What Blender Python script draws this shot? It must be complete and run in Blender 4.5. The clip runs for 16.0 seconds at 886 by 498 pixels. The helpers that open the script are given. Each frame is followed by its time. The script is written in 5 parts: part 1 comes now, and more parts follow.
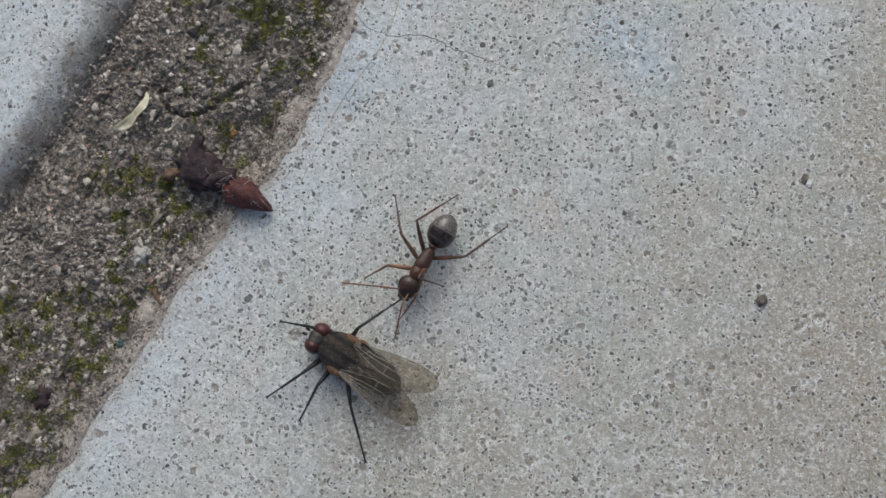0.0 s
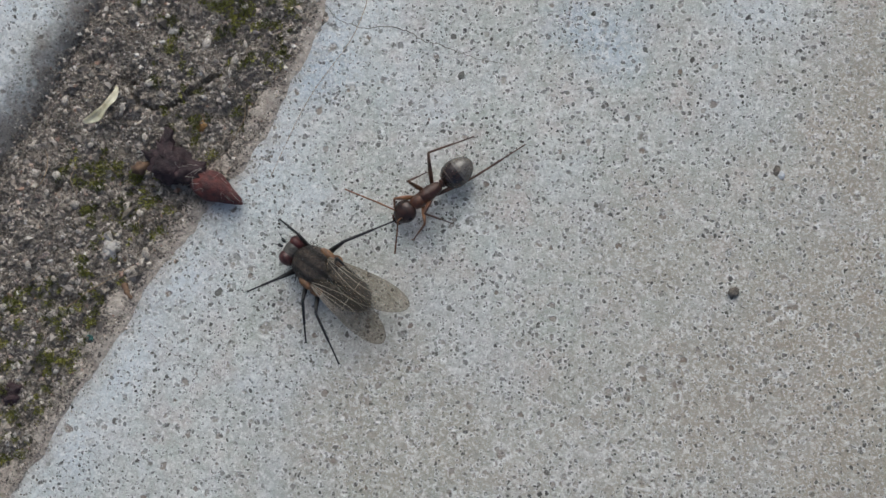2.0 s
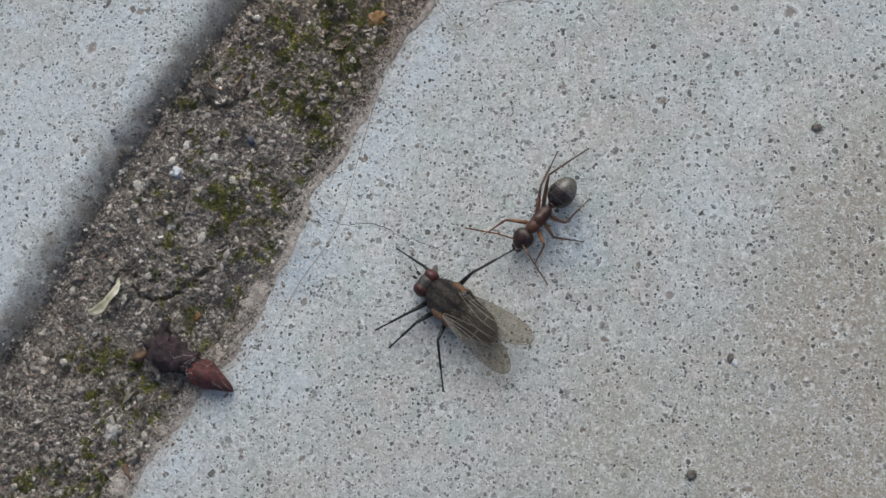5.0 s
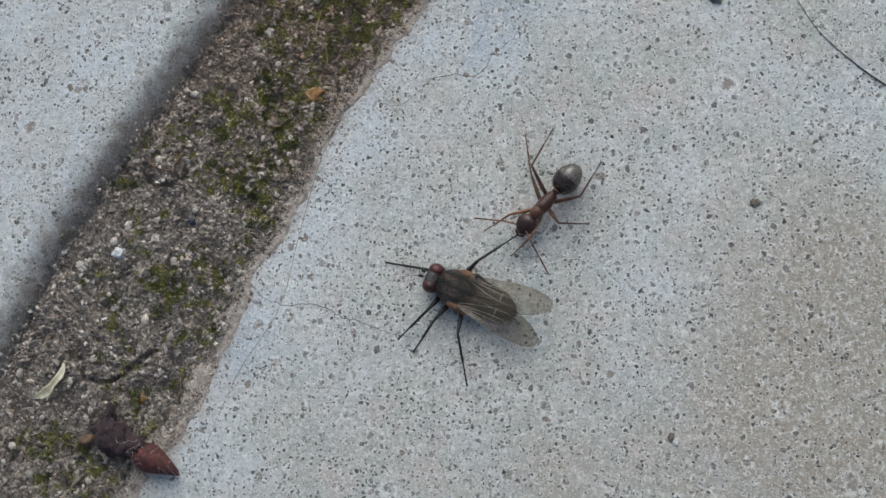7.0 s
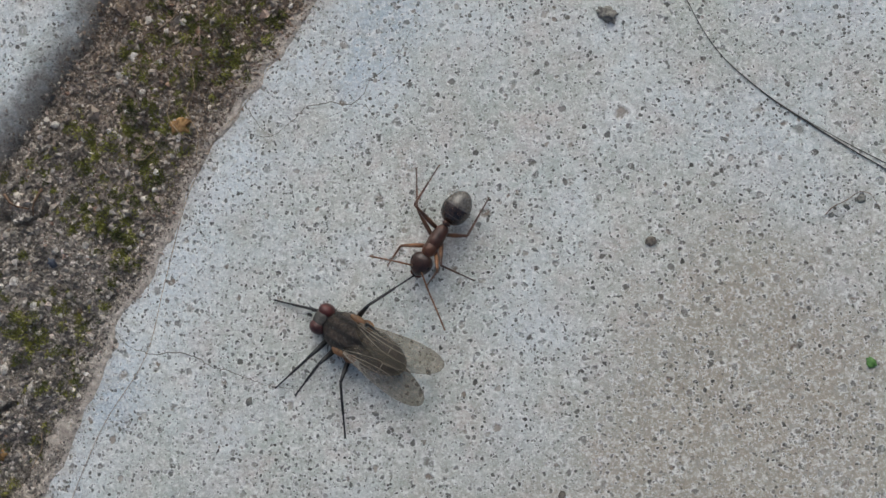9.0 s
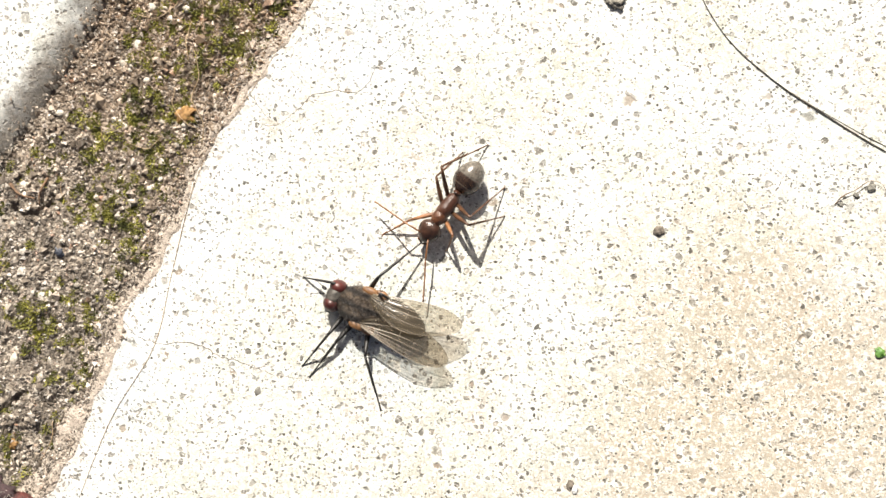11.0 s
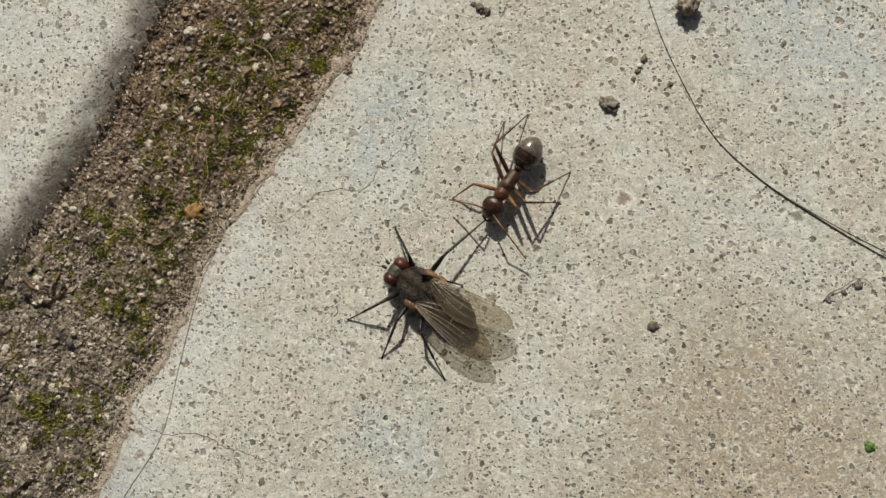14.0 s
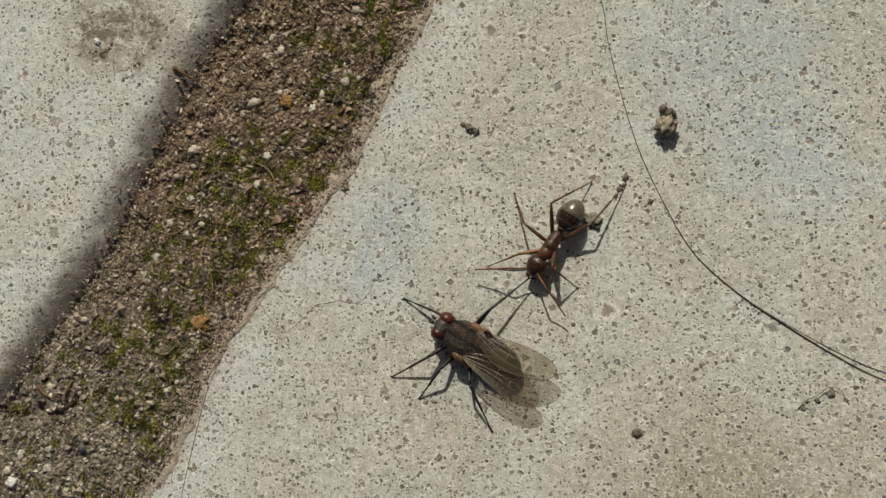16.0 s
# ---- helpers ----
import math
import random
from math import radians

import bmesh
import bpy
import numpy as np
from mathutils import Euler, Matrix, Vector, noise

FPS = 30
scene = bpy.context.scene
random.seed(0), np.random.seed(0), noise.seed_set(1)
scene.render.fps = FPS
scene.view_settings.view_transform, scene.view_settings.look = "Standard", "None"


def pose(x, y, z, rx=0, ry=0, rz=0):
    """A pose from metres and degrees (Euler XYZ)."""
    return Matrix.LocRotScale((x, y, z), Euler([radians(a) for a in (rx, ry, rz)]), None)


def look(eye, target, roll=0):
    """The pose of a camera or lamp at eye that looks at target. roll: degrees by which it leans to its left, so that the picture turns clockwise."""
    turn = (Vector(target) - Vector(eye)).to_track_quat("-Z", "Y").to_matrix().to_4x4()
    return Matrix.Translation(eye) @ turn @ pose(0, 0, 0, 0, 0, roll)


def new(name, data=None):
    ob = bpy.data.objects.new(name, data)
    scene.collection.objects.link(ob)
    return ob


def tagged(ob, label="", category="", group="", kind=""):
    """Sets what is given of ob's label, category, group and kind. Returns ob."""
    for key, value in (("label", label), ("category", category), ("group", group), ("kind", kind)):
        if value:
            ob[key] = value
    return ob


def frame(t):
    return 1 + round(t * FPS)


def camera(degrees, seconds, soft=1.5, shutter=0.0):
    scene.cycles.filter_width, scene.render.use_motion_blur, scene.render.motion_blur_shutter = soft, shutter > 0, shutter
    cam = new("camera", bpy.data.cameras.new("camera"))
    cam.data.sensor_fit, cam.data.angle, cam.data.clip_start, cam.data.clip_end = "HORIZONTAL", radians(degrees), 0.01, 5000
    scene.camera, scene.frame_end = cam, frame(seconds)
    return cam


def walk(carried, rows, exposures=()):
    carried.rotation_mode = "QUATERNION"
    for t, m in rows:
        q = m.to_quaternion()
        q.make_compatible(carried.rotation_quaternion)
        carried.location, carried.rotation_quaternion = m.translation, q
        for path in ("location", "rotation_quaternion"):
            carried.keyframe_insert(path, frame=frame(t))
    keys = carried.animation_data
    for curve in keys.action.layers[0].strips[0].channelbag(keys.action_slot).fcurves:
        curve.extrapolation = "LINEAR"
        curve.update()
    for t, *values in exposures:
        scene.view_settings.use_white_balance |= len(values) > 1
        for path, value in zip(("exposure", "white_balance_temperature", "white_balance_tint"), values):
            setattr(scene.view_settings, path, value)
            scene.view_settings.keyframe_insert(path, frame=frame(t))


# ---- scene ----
cam = camera(38, 16.0, soft=1.5)
PATH = [
    (0, pose(-0.00089, 0.00218, 0.07112, 5.722, 6.371, 0.227)),
    (0.5, pose(-0.00091, 0.00145, 0.06992, 5.397, 6.551, 0.172)),
    (1, pose(-0.00058, -0.00004, 0.07028, 6.873, 6.917, 0.416)),
    (1.5, pose(0.00000, 0.00000, 0.06970, 6.979, 6.472, 0.412)),
    (2, pose(0.00044, 0.00201, 0.07055, 5.558, 6.205, 0.056)),
    (2.5, pose(0.00093, 0.00476, 0.07147, 5.078, 7.118, -0.139)),
    (3, pose(0.00117, 0.00442, 0.07184, 6.363, 6.626, -0.104)),
    (3.5, pose(0.00188, 0.00460, 0.07293, 8.666, 6.588, -0.231)),
    (4, pose(0.00292, 0.00616, 0.07398, 9.291, 6.123, -0.475)),
    (4.2, pose(0.00287, 0.00606, 0.07513, 9.510, 6.437, -0.456)),
    (6.3, pose(0.01139, 0.01724, 0.07600, 4.427, 10.803, -1.574)),
    (6.5, pose(0.01117, 0.01811, 0.07597, 4.051, 10.300, -1.854)),
    (7, pose(0.00987, 0.01611, 0.07597, 5.981, 9.068, -1.782)),
    (7.5, pose(0.01173, 0.02123, 0.07466, 3.814, 8.794, -2.506)),
    (8, pose(0.01486, 0.01968, 0.07106, 5.431, 8.586, -2.502)),
    (10.3, pose(0.01617, 0.02287, 0.06915, 2.243, 9.666, -2.697)),
    (10.5, pose(0.01584, 0.02209, 0.06904, 2.741, 9.336, -2.654)),
    (11, pose(0.01622, 0.02340, 0.06954, 1.662, 9.511, -2.888)),
    (11.5, pose(0.01631, 0.02335, 0.07009, 1.777, 9.668, -2.931)),
    (12, pose(0.01617, 0.02324, 0.07058, 2.719, 9.887, -2.892)),
    (12.5, pose(0.01625, 0.02280, 0.07103, 3.235, 10.104, -2.688)),
    (13, pose(0.01597, 0.02317, 0.07018, 3.262, 9.529, -2.775)),
    (13.5, pose(0.01607, 0.02405, 0.07071, 3.066, 9.420, -2.914)),
    (14, pose(0.01685, 0.02415, 0.07166, 5.188, 9.704, -2.766)),
    (14.5, pose(0.01768, 0.02764, 0.07339, 4.823, 9.432, -3.334)),
    (15, pose(0.01808, 0.02762, 0.07352, 5.077, 9.600, -3.407)),
    (15.5, pose(0.01828, 0.02933, 0.07451, 4.825, 9.874, -3.594)),
    (16, pose(0.01842, 0.02914, 0.07579, 5.901, 9.897, -3.450)),
]
EXPOSURES = [(0, 1.84, 5680, 1), (8.2, 1.84, 5600, 0), (9.6, 1.65, 6000, 3), (10.3, 1.3, 6550, 7), (10.5, 1.35, 6650, 8), (11, 1.0, 6600, 10), (11.5, 0.44, 6750, 9), (12, 0.06, 6800, 8), (12.5, 0.08, 6850, 7), (13, 0.36, 6850, 7), (13.5, 0.12, 6900, 6), (14, -0.36, 6950, 6), (14.5, -0.5, 7000, 6), (15, -0.52, 7000, 6), (16, -0.58, 7000, 4)]
walk(cam, PATH, EXPOSURES)

# ---- sky, sun ----
SUN_ELEVATION, SUN_AZIMUTH = radians(45), radians(91)   # azimuth from +x towards +y
SUN_WAY = Vector((math.cos(SUN_ELEVATION) * math.cos(SUN_AZIMUTH), math.cos(SUN_ELEVATION) * math.sin(SUN_AZIMUTH), math.sin(SUN_ELEVATION)))
world = bpy.data.worlds.new("sky")
scene.world = world
world.use_nodes = True
sky = world.node_tree.nodes.new("ShaderNodeTexSky")
sky.sky_type, sky.sun_disc = "NISHITA", False
sky.sun_elevation, sky.sun_rotation = SUN_ELEVATION, radians(90) - SUN_AZIMUTH
sky.air_density, sky.dust_density, sky.ozone_density = 0.5, 7.0, 0.2
back = world.node_tree.nodes["Background"]
world.node_tree.links.new(sky.outputs[0], back.inputs[0])
back.inputs[1].default_value = 0.042
sun = new("sun", bpy.data.lights.new("sun", "SUN"))
sun.data.energy, sun.data.angle, sun.data.color = 4.8, radians(0.6), (1.0, 0.95, 0.86)
sun.matrix_world = look(SUN_WAY * 10, (0, 0, 0))

MM = 0.001


# ---- building helpers ----
class Geo:
    """Vertices in millimetres and faces, gathered piece by piece."""

    def __init__(self):
        self.v, self.f = [], []

    def add(self, verts, faces):
        k = len(self.v)
        self.v.extend([tuple(p) for p in verts])
        self.f.extend([tuple(i + k for i in face) for face in faces])
        return self


def part(name, geo, material, parent=None, label="", smooth=True, at=None):
    me = bpy.data.meshes.new(name)
    me.from_pydata([(x * MM, y * MM, z * MM) for x, y, z in geo.v], [], geo.f)
    me.validate()
    if smooth:
        me.polygons.foreach_set("use_smooth", [True] * len(me.polygons))
    me.materials.append(material)
    ob = new(name, me)
    ob.parent = parent
    if at is not None:
        ob.location = Vector(at) * MM
    if label:
        tagged(ob, label)
    return ob


def thing(name, label, category, group="", kind=""):
    return tagged(new(name), label, category, group, kind)


def blob(centre, radii, turn=None, rings=10, segs=16, shape=None):
    """An ellipsoid, its unit vertices bent by shape()."""
    verts, faces = [], []
    for i in range(rings + 1):
        a = math.pi * i / rings
        for j in range(segs):
            b = 2 * math.pi * j / segs
            p = Vector((math.cos(a), math.sin(a) * math.cos(b), math.sin(a) * math.sin(b)))
            if shape:
                p = Vector(shape(p))
            p = Vector((p.x * radii[0], p.y * radii[1], p.z * radii[2]))
            if turn:
                p = turn @ p
            verts.append(p + Vector(centre))
    for i in range(rings):
        for j in range(segs):
            k = (j + 1) % segs
            a, b, c, d = i * segs + j, i * segs + k, (i + 1) * segs + k, (i + 1) * segs + j
            faces.append((a, b, c) if i == rings - 1 else (a, c, d) if i == 0 else (a, b, c, d))
    return verts, faces


def tube(points, radii, segs=7):
    pts = [Vector(p) for p in points]
    if not isinstance(radii, (list, tuple)):
        radii = [radii] * len(pts)
    verts, faces = [], []
    side = None
    for i, p in enumerate(pts):
        way = (pts[min(i + 1, len(pts) - 1)] - pts[max(i - 1, 0)]).normalized()
        if side is None:
            side = way.orthogonal().normalized()
        side = (side - way * side.dot(way)).normalized()
        up = way.cross(side)
        for j in range(segs):
            a = 2 * math.pi * j / segs
            verts.append(p + (side * math.cos(a) + up * math.sin(a)) * radii[i])
    for i in range(len(pts) - 1):
        for j in range(segs):
            k = (j + 1) % segs
            faces.append((i * segs + j, i * segs + k, (i + 1) * segs + k, (i + 1) * segs + j))
    faces.append(tuple(reversed(range(segs))))
    faces.append(tuple((len(pts) - 1) * segs + j for j in range(segs)))
    return verts, faces


def smooth_line(points, steps=6):
    """A Catmull-Rom line through the points."""
    pts = [Vector(p) for p in points]
    pts = [pts[0] * 2 - pts[1]] + pts + [pts[-1] * 2 - pts[-2]]
    out = []
    for i in range(1, len(pts) - 2):
        a, b, c, d = pts[i - 1:i + 3]
        for k in range(steps):
            t = k / steps
            out.append(0.5 * (2 * b + (c - a) * t + (2 * a - 5 * b + 4 * c - d) * t * t + (3 * b - a - 3 * c + d) * t ** 3))
    return out + [pts[-2]]


_LATTICE = np.random.RandomState(7).rand(256, 256)


def lattice(x, y):
    """Smooth noise from 0 to 1 with cells of 1, on numpy arrays."""
    xi, yi = np.floor(x).astype(int), np.floor(y).astype(int)
    fx, fy = x - xi, y - yi
    fx, fy = fx * fx * (3 - 2 * fx), fy * fy * (3 - 2 * fy)
    g = lambda i, j: _LATTICE[i % 256, j % 256]
    return (g(xi, yi) * (1 - fx) + g(xi + 1, yi) * fx) * (1 - fy) + (g(xi, yi + 1) * (1 - fx) + g(xi + 1, yi + 1) * fx) * fy


def fbm(x, y, cell, octaves=4):
    x, y = np.asarray(x, float) / cell, np.asarray(y, float) / cell
    total, weight = 0, 0.5
    for k in range(octaves):
        total = total + weight * (lattice(x * 2 ** k + 17.3 * k, y * 2 ** k + 5.1 * k) - 0.5) * 2
        weight *= 0.5
    return total


# ---- materials ----
class Nodes:
    def __init__(self, name):
        self.material = bpy.data.materials.new(name)
        self.material.use_nodes = True
        self.tree = self.material.node_tree
        self.shader = self.tree.nodes["Principled BSDF"]
        self.out = self.tree.nodes["Material Output"]

    def put(self, socket, value):
        if isinstance(value, bpy.types.NodeSocket):
            self.tree.links.new(value, socket)
        elif isinstance(value, (tuple, list)) and socket.type == "RGBA" and len(value) == 3:
            socket.default_value = (*value, 1)
        else:
            socket.default_value = value

    def node(self, kind, out=0, operation="", clamp=False, **inputs):
        n = self.tree.nodes.new("ShaderNode" + kind)
        if operation:
            n.operation = operation
        if clamp:
            n.use_clamp = True
        for key, value in inputs.items():
            self.put(n.inputs[int(key[1:]) if key[1:].isdigit() else key.replace("_", " ")], value)
        return n.outputs[out]

    def coords(self):
        return self.node("Mapping", i0=self.node("TexCoord", 3), i3=(1000, 1000, 1000))

    def noise(self, vec, cell, detail=3.0, rough=0.55):
        return self.node("TexNoise", Vector=vec, Scale=1.0 / cell, Detail=detail, Roughness=rough)

    def ramp(self, fac, *stops):
        n = self.tree.nodes.new("ShaderNodeValToRGB")
        while len(n.color_ramp.elements) < len(stops):
            n.color_ramp.elements.new(0.5)
        for e, (p, c) in zip(n.color_ramp.elements, stops):
            e.position, e.color = p, (*c, 1) if isinstance(c, tuple) else (c, c, c, 1)
        self.put(n.inputs[0], fac)
        return n.outputs[0]

    def mix(self, fac, a, b, blend="MIX"):
        n = self.tree.nodes.new("ShaderNodeMix")
        n.data_type, n.blend_type = "RGBA", blend
        self.put(n.inputs[0], fac), self.put(n.inputs[6], a), self.put(n.inputs[7], b)
        return n.outputs[2]

    def math(self, op, a, b=0.0, clamp=False):
        return self.node("Math", operation=op, clamp=clamp, i0=a, i1=b)

    def bump(self, height, strength, distance):
        return self.node("Bump", Height=height, Strength=strength, Distance=distance * MM)

    def done(self, colour, rough=0.6, normal=None, **inputs):
        self.put(self.shader.inputs["Base Color"], colour)
        self.put(self.shader.inputs["Roughness"], rough)
        if normal is not None:
            self.put(self.shader.inputs["Normal"], normal)
        for key, value in inputs.items():
            self.put(self.shader.inputs[key.replace("_", " ")], value)
        return self.material


def spots(n, vec, cell, big, edge=0.05):
    """Irregular dark pores, their size drawn cell by cell: 1 in the pore. big: the largest radius in cells."""
    v = n.tree.nodes.new("ShaderNodeTexVoronoi")
    n.put(v.inputs["Vector"], vec)
    n.put(v.inputs["Scale"], 1.0 / cell)
    split = n.node("SeparateColor", 0, i0=v.outputs["Color"])
    size = n.math("MULTIPLY", n.math("POWER", split, 1.35), big)
    inside = n.math("DIVIDE", n.math("SUBTRACT", size, v.outputs["Distance"]), edge, True)
    bright_lip = n.math("DIVIDE", n.math("SUBTRACT", n.math("MULTIPLY", size, 1.55), v.outputs["Distance"]), edge, True)
    return inside, bright_lip, v.outputs["Color"]


def near(n, vec, x, y, radius, soft):
    """1 within radius of a place on the slab, falling to 0 over soft."""
    flat = n.node("VectorMath", operation="MULTIPLY", i0=vec, i1=(1, 1, 0))
    d = n.node("VectorMath", 1, operation="DISTANCE", i0=flat, i1=(x, y, 0))
    return n.math("DIVIDE", n.math("SUBTRACT", radius + soft, d), soft, True)


def concrete(name, grime_and_shade=False):
    n = Nodes(name)
    vec = n.coords()

    def shifted(base, scale, amount):
        drift = n.node("VectorMath", operation="SUBTRACT", i0=n.node("TexNoise", 1, Vector=base, Scale=scale, Detail=3.0), i1=(0.5, 0.5, 0.5))
        return n.node("VectorMath", operation="ADD", i0=base, i1=n.node("VectorMath", operation="SCALE", i0=drift, Scale=amount))

    edge = n.tree.nodes.new("ShaderNodeAttribute")
    edge.attribute_name = "rim"
    from_rim = edge.outputs["Fac"]
    warp = shifted(vec, 2.6, 0.3)
    large = n.noise(vec, 9.0, 4.0)
    mottle = n.noise(vec, 1.1, 4.0, 0.6)
    fine = n.noise(vec, 0.16, 4.0, 0.7)
    base = n.mix(n.ramp(large, (0.35, 0.0), (0.65, 1.0)), (0.408, 0.417, 0.376), (0.54, 0.553, 0.512))
    base = n.mix(n.ramp(mottle, (0.34, 0.7), (0.60, 0.0)), base, (0.37, 0.362, 0.32))
    base = n.mix(n.ramp(n.noise(vec, 2.3, 4.0), (0.52, 0.0), (0.68, 0.6)), base, (0.52, 0.47, 0.43))
    base = n.mix(n.ramp(n.noise(n.node("VectorMath", operation="ADD", i0=vec, i1=(31, 7, 0)), 3.6, 5.0, 0.6), (0.48, 0.0), (0.64, 0.75)), base, (0.385, 0.415, 0.365))
    base = n.mix(n.ramp(n.noise(n.node("VectorMath", operation="ADD", i0=vec, i1=(-17, 41, 0)), 3.0, 5.0, 0.6), (0.51, 0.0), (0.66, 0.7)), base, (0.46, 0.40, 0.36))
    # bluish lime bloom, and tan dirt that also carries the light's falloff
    bloom = n.ramp(n.noise(vec, 7.0, 4.0), (0.48, 0.0), (0.64, 0.7))
    rim = n.node("VectorMath", 1, operation="DOT_PRODUCT", i0=vec, i1=(0.837, -0.55, 0))
    rim = n.math("DIVIDE", n.math("SUBTRACT", -18.0, rim), 4.5, True)
    bloom = n.math("MAXIMUM", bloom, n.math("MULTIPLY", near(n, vec, 1.6, 36.2, 1.2, 2.2), 0.85))
    bloom = n.math("MAXIMUM", bloom, n.math("MULTIPLY", rim, n.ramp(n.noise(vec, 4.0, 4.0), (0.3, 0.3), (0.6, 1.0))))
    for x, y, r, s in ((-1.5, 38.0, 1.5, 3.5), (-14.0, 20.0, 1.0, 4.0), (-9.0, 36.5, 0.5, 3.0), (-19.5, 9.5, 0.5, 3.5), (8.0, 41.0, 0.5, 4.0), (27.0, 40.0, 1.0, 6.0)):
        bloom = n.math("MAXIMUM", bloom, n.math("MULTIPLY", near(n, vec, x, y, r, s), n.ramp(n.noise(vec, 3.0, 4.0), (0.35, 0.1), (0.6, 0.85))))
    base = n.mix(n.math("MULTIPLY", bloom, 0.8), base, (0.54, 0.585, 0.615))
    tan = n.ramp(n.noise(vec, 5.0, 5.0), (0.54, 0.0), (0.74, 0.5))
    for x, y, r, s in ((22.0, 18.0, 4.0, 9.0), (13.0, -3.0, 8.0, 13.0), (19.0, 11.0, 5.0, 9.0), (-15.4, 53.0, 1.0, 2.2), (-16.5, 52.2, 0.3, 1.2), (-12.0, 53.4, 0.8, 2.4), (-9.5, -1.5, 3.0, 8.0), (1.0, -4.0, 3.0, 9.0), (22.0, -2.0, 6.0, 10.0), (4.0, 8.0, 1.0, 7.0), (-4.7, 33.6, 0.2, 1.2)):
        tan = n.math("MAXIMUM", tan, n.math("MULTIPLY", near(n, vec, x, y, r, s), n.ramp(n.noise(vec, 1.6, 5.0, 0.65), (0.28, 0.25), (0.60, 0.85))))
    base = n.mix(tan, base, (0.31, 0.27, 0.205))
    # broad old stains with wandering edges: brown earth water plus painted light falloff, and cool grey
    drifted = shifted(vec, 0.22, 7.0)
    for stains_and_falloff, tone, most in ((((22.5, 20.0, 4.0, 3.5), (19.0, 14.5, 4.5, 4.0), (24.5, 11.0, 5.0, 5.0), (15.0, 1.0, 5.0, 7.0)), (0.30, 0.245, 0.18), 0.62),
                               (((2.2, 39.2, 1.0, 2.4), (0.8, 37.0, 0.6, 1.6), (26.0, 42.0, 1.5, 5.0), (24.0, 48.0, 2.0, 6.0), (1.5, 20.5, 0.8, 3.0), (-15.0, 19.5, 0.8, 2.4)), (0.37, 0.44, 0.50), 0.85)):
        stain_and_falloff = None
        for x, y, radius, soft in stains_and_falloff:
            one = near(n, drifted, x, y, radius, soft)
            stain_and_falloff = one if stain_and_falloff is None else n.math("MAXIMUM", stain_and_falloff, one)
        stain_and_falloff = n.math("MULTIPLY", stain_and_falloff, n.ramp(mottle, (0.30, 0.55), (0.62, 1.0)))
        base = n.mix(n.math("MULTIPLY", stain_and_falloff, most), base, tone)
    # cement grain, pale crystals, and pores at four sizes
    crowd = n.ramp(n.noise(n.node("VectorMath", operation="ADD", i0=vec, i1=(9, -23, 0)), 3.2, 4.0, 0.6), (0.36, 0.6), (0.58, 1.0))
    base = n.mix(n.math("MULTIPLY", n.ramp(fine, (0.36, 0.85), (0.435, 0.0)), crowd), base, (0.20, 0.188, 0.16))
    base = n.mix(n.ramp(fine, (0.53, 0.0), (0.63, 0.6)), base, (0.74, 0.725, 0.68))
    light, _, _ = spots(n, warp, 0.5, 0.30, 0.12)
    base = n.mix(n.math("MULTIPLY", light, 0.45), base, (0.70, 0.69, 0.65))
    patchy = n.ramp(n.noise(vec, 0.3, 3.0, 0.6), (0.42, 0.0), (0.60, 1.0))
    soft = n.noise(n.node("VectorMath", operation="ADD", i0=vec, i1=(5, 3, 0)), 0.45, 4.0, 0.6)
    base = n.mix(n.ramp(soft, (0.34, 0.5), (0.50, 0.0)), base, (0.33, 0.325, 0.285))
    base = n.mix(n.ramp(soft, (0.52, 0.0), (0.66, 0.4)), base, (0.66, 0.665, 0.62))
    total = None
    for cell, big, dark in ((1.9, 0.25, (0.18, 0.175, 0.15)), (0.95, 0.30, (0.13, 0.125, 0.108)), (0.6, 0.36, (0.08, 0.075, 0.063)), (0.40, 0.40, (0.065, 0.06, 0.05)), (0.28, 0.42, (0.07, 0.065, 0.054)), (0.19, 0.42, (0.08, 0.075, 0.062))):
        inside, bright_lip, tint = spots(n, shifted(warp, 2.0 / cell, cell * 0.42), cell, big, 0.10)
        if cell < 0.6:
            inside = n.math("MULTIPLY", inside, crowd)
        # pale ring round each pore paints its bright, lit lip into the colour
        base = n.mix(n.math("MULTIPLY", n.math("MULTIPLY", bright_lip, patchy), 0.6), base, (0.74, 0.735, 0.70))
        deep = n.math("ADD", n.math("MULTIPLY", n.node("SeparateColor", 1, i0=tint), 0.55), 0.45 if cell > 0.5 else 0.55)
        hue = n.mix(n.node("SeparateColor", 2, i0=tint), dark, (0.21, 0.17, 0.13) if cell > 0.4 else (0.10, 0.093, 0.077))
        base = n.mix(n.math("MULTIPLY", inside, deep), base, hue)
        total = inside if total is None else n.math("MAXIMUM", total, inside)
    if grime_and_shade:
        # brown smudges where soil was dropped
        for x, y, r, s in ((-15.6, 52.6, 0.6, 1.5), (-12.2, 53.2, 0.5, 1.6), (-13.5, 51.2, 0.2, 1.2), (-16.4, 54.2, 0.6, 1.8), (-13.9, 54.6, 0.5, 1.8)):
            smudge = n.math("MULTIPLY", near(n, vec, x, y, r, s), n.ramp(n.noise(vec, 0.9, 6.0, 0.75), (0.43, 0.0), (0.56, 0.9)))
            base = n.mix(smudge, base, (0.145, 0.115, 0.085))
        # dark dirt and painted shade over the worn rim, ragged towards the slab
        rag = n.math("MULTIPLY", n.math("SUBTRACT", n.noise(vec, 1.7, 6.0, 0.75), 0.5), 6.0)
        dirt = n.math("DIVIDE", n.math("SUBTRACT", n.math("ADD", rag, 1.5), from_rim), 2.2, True)
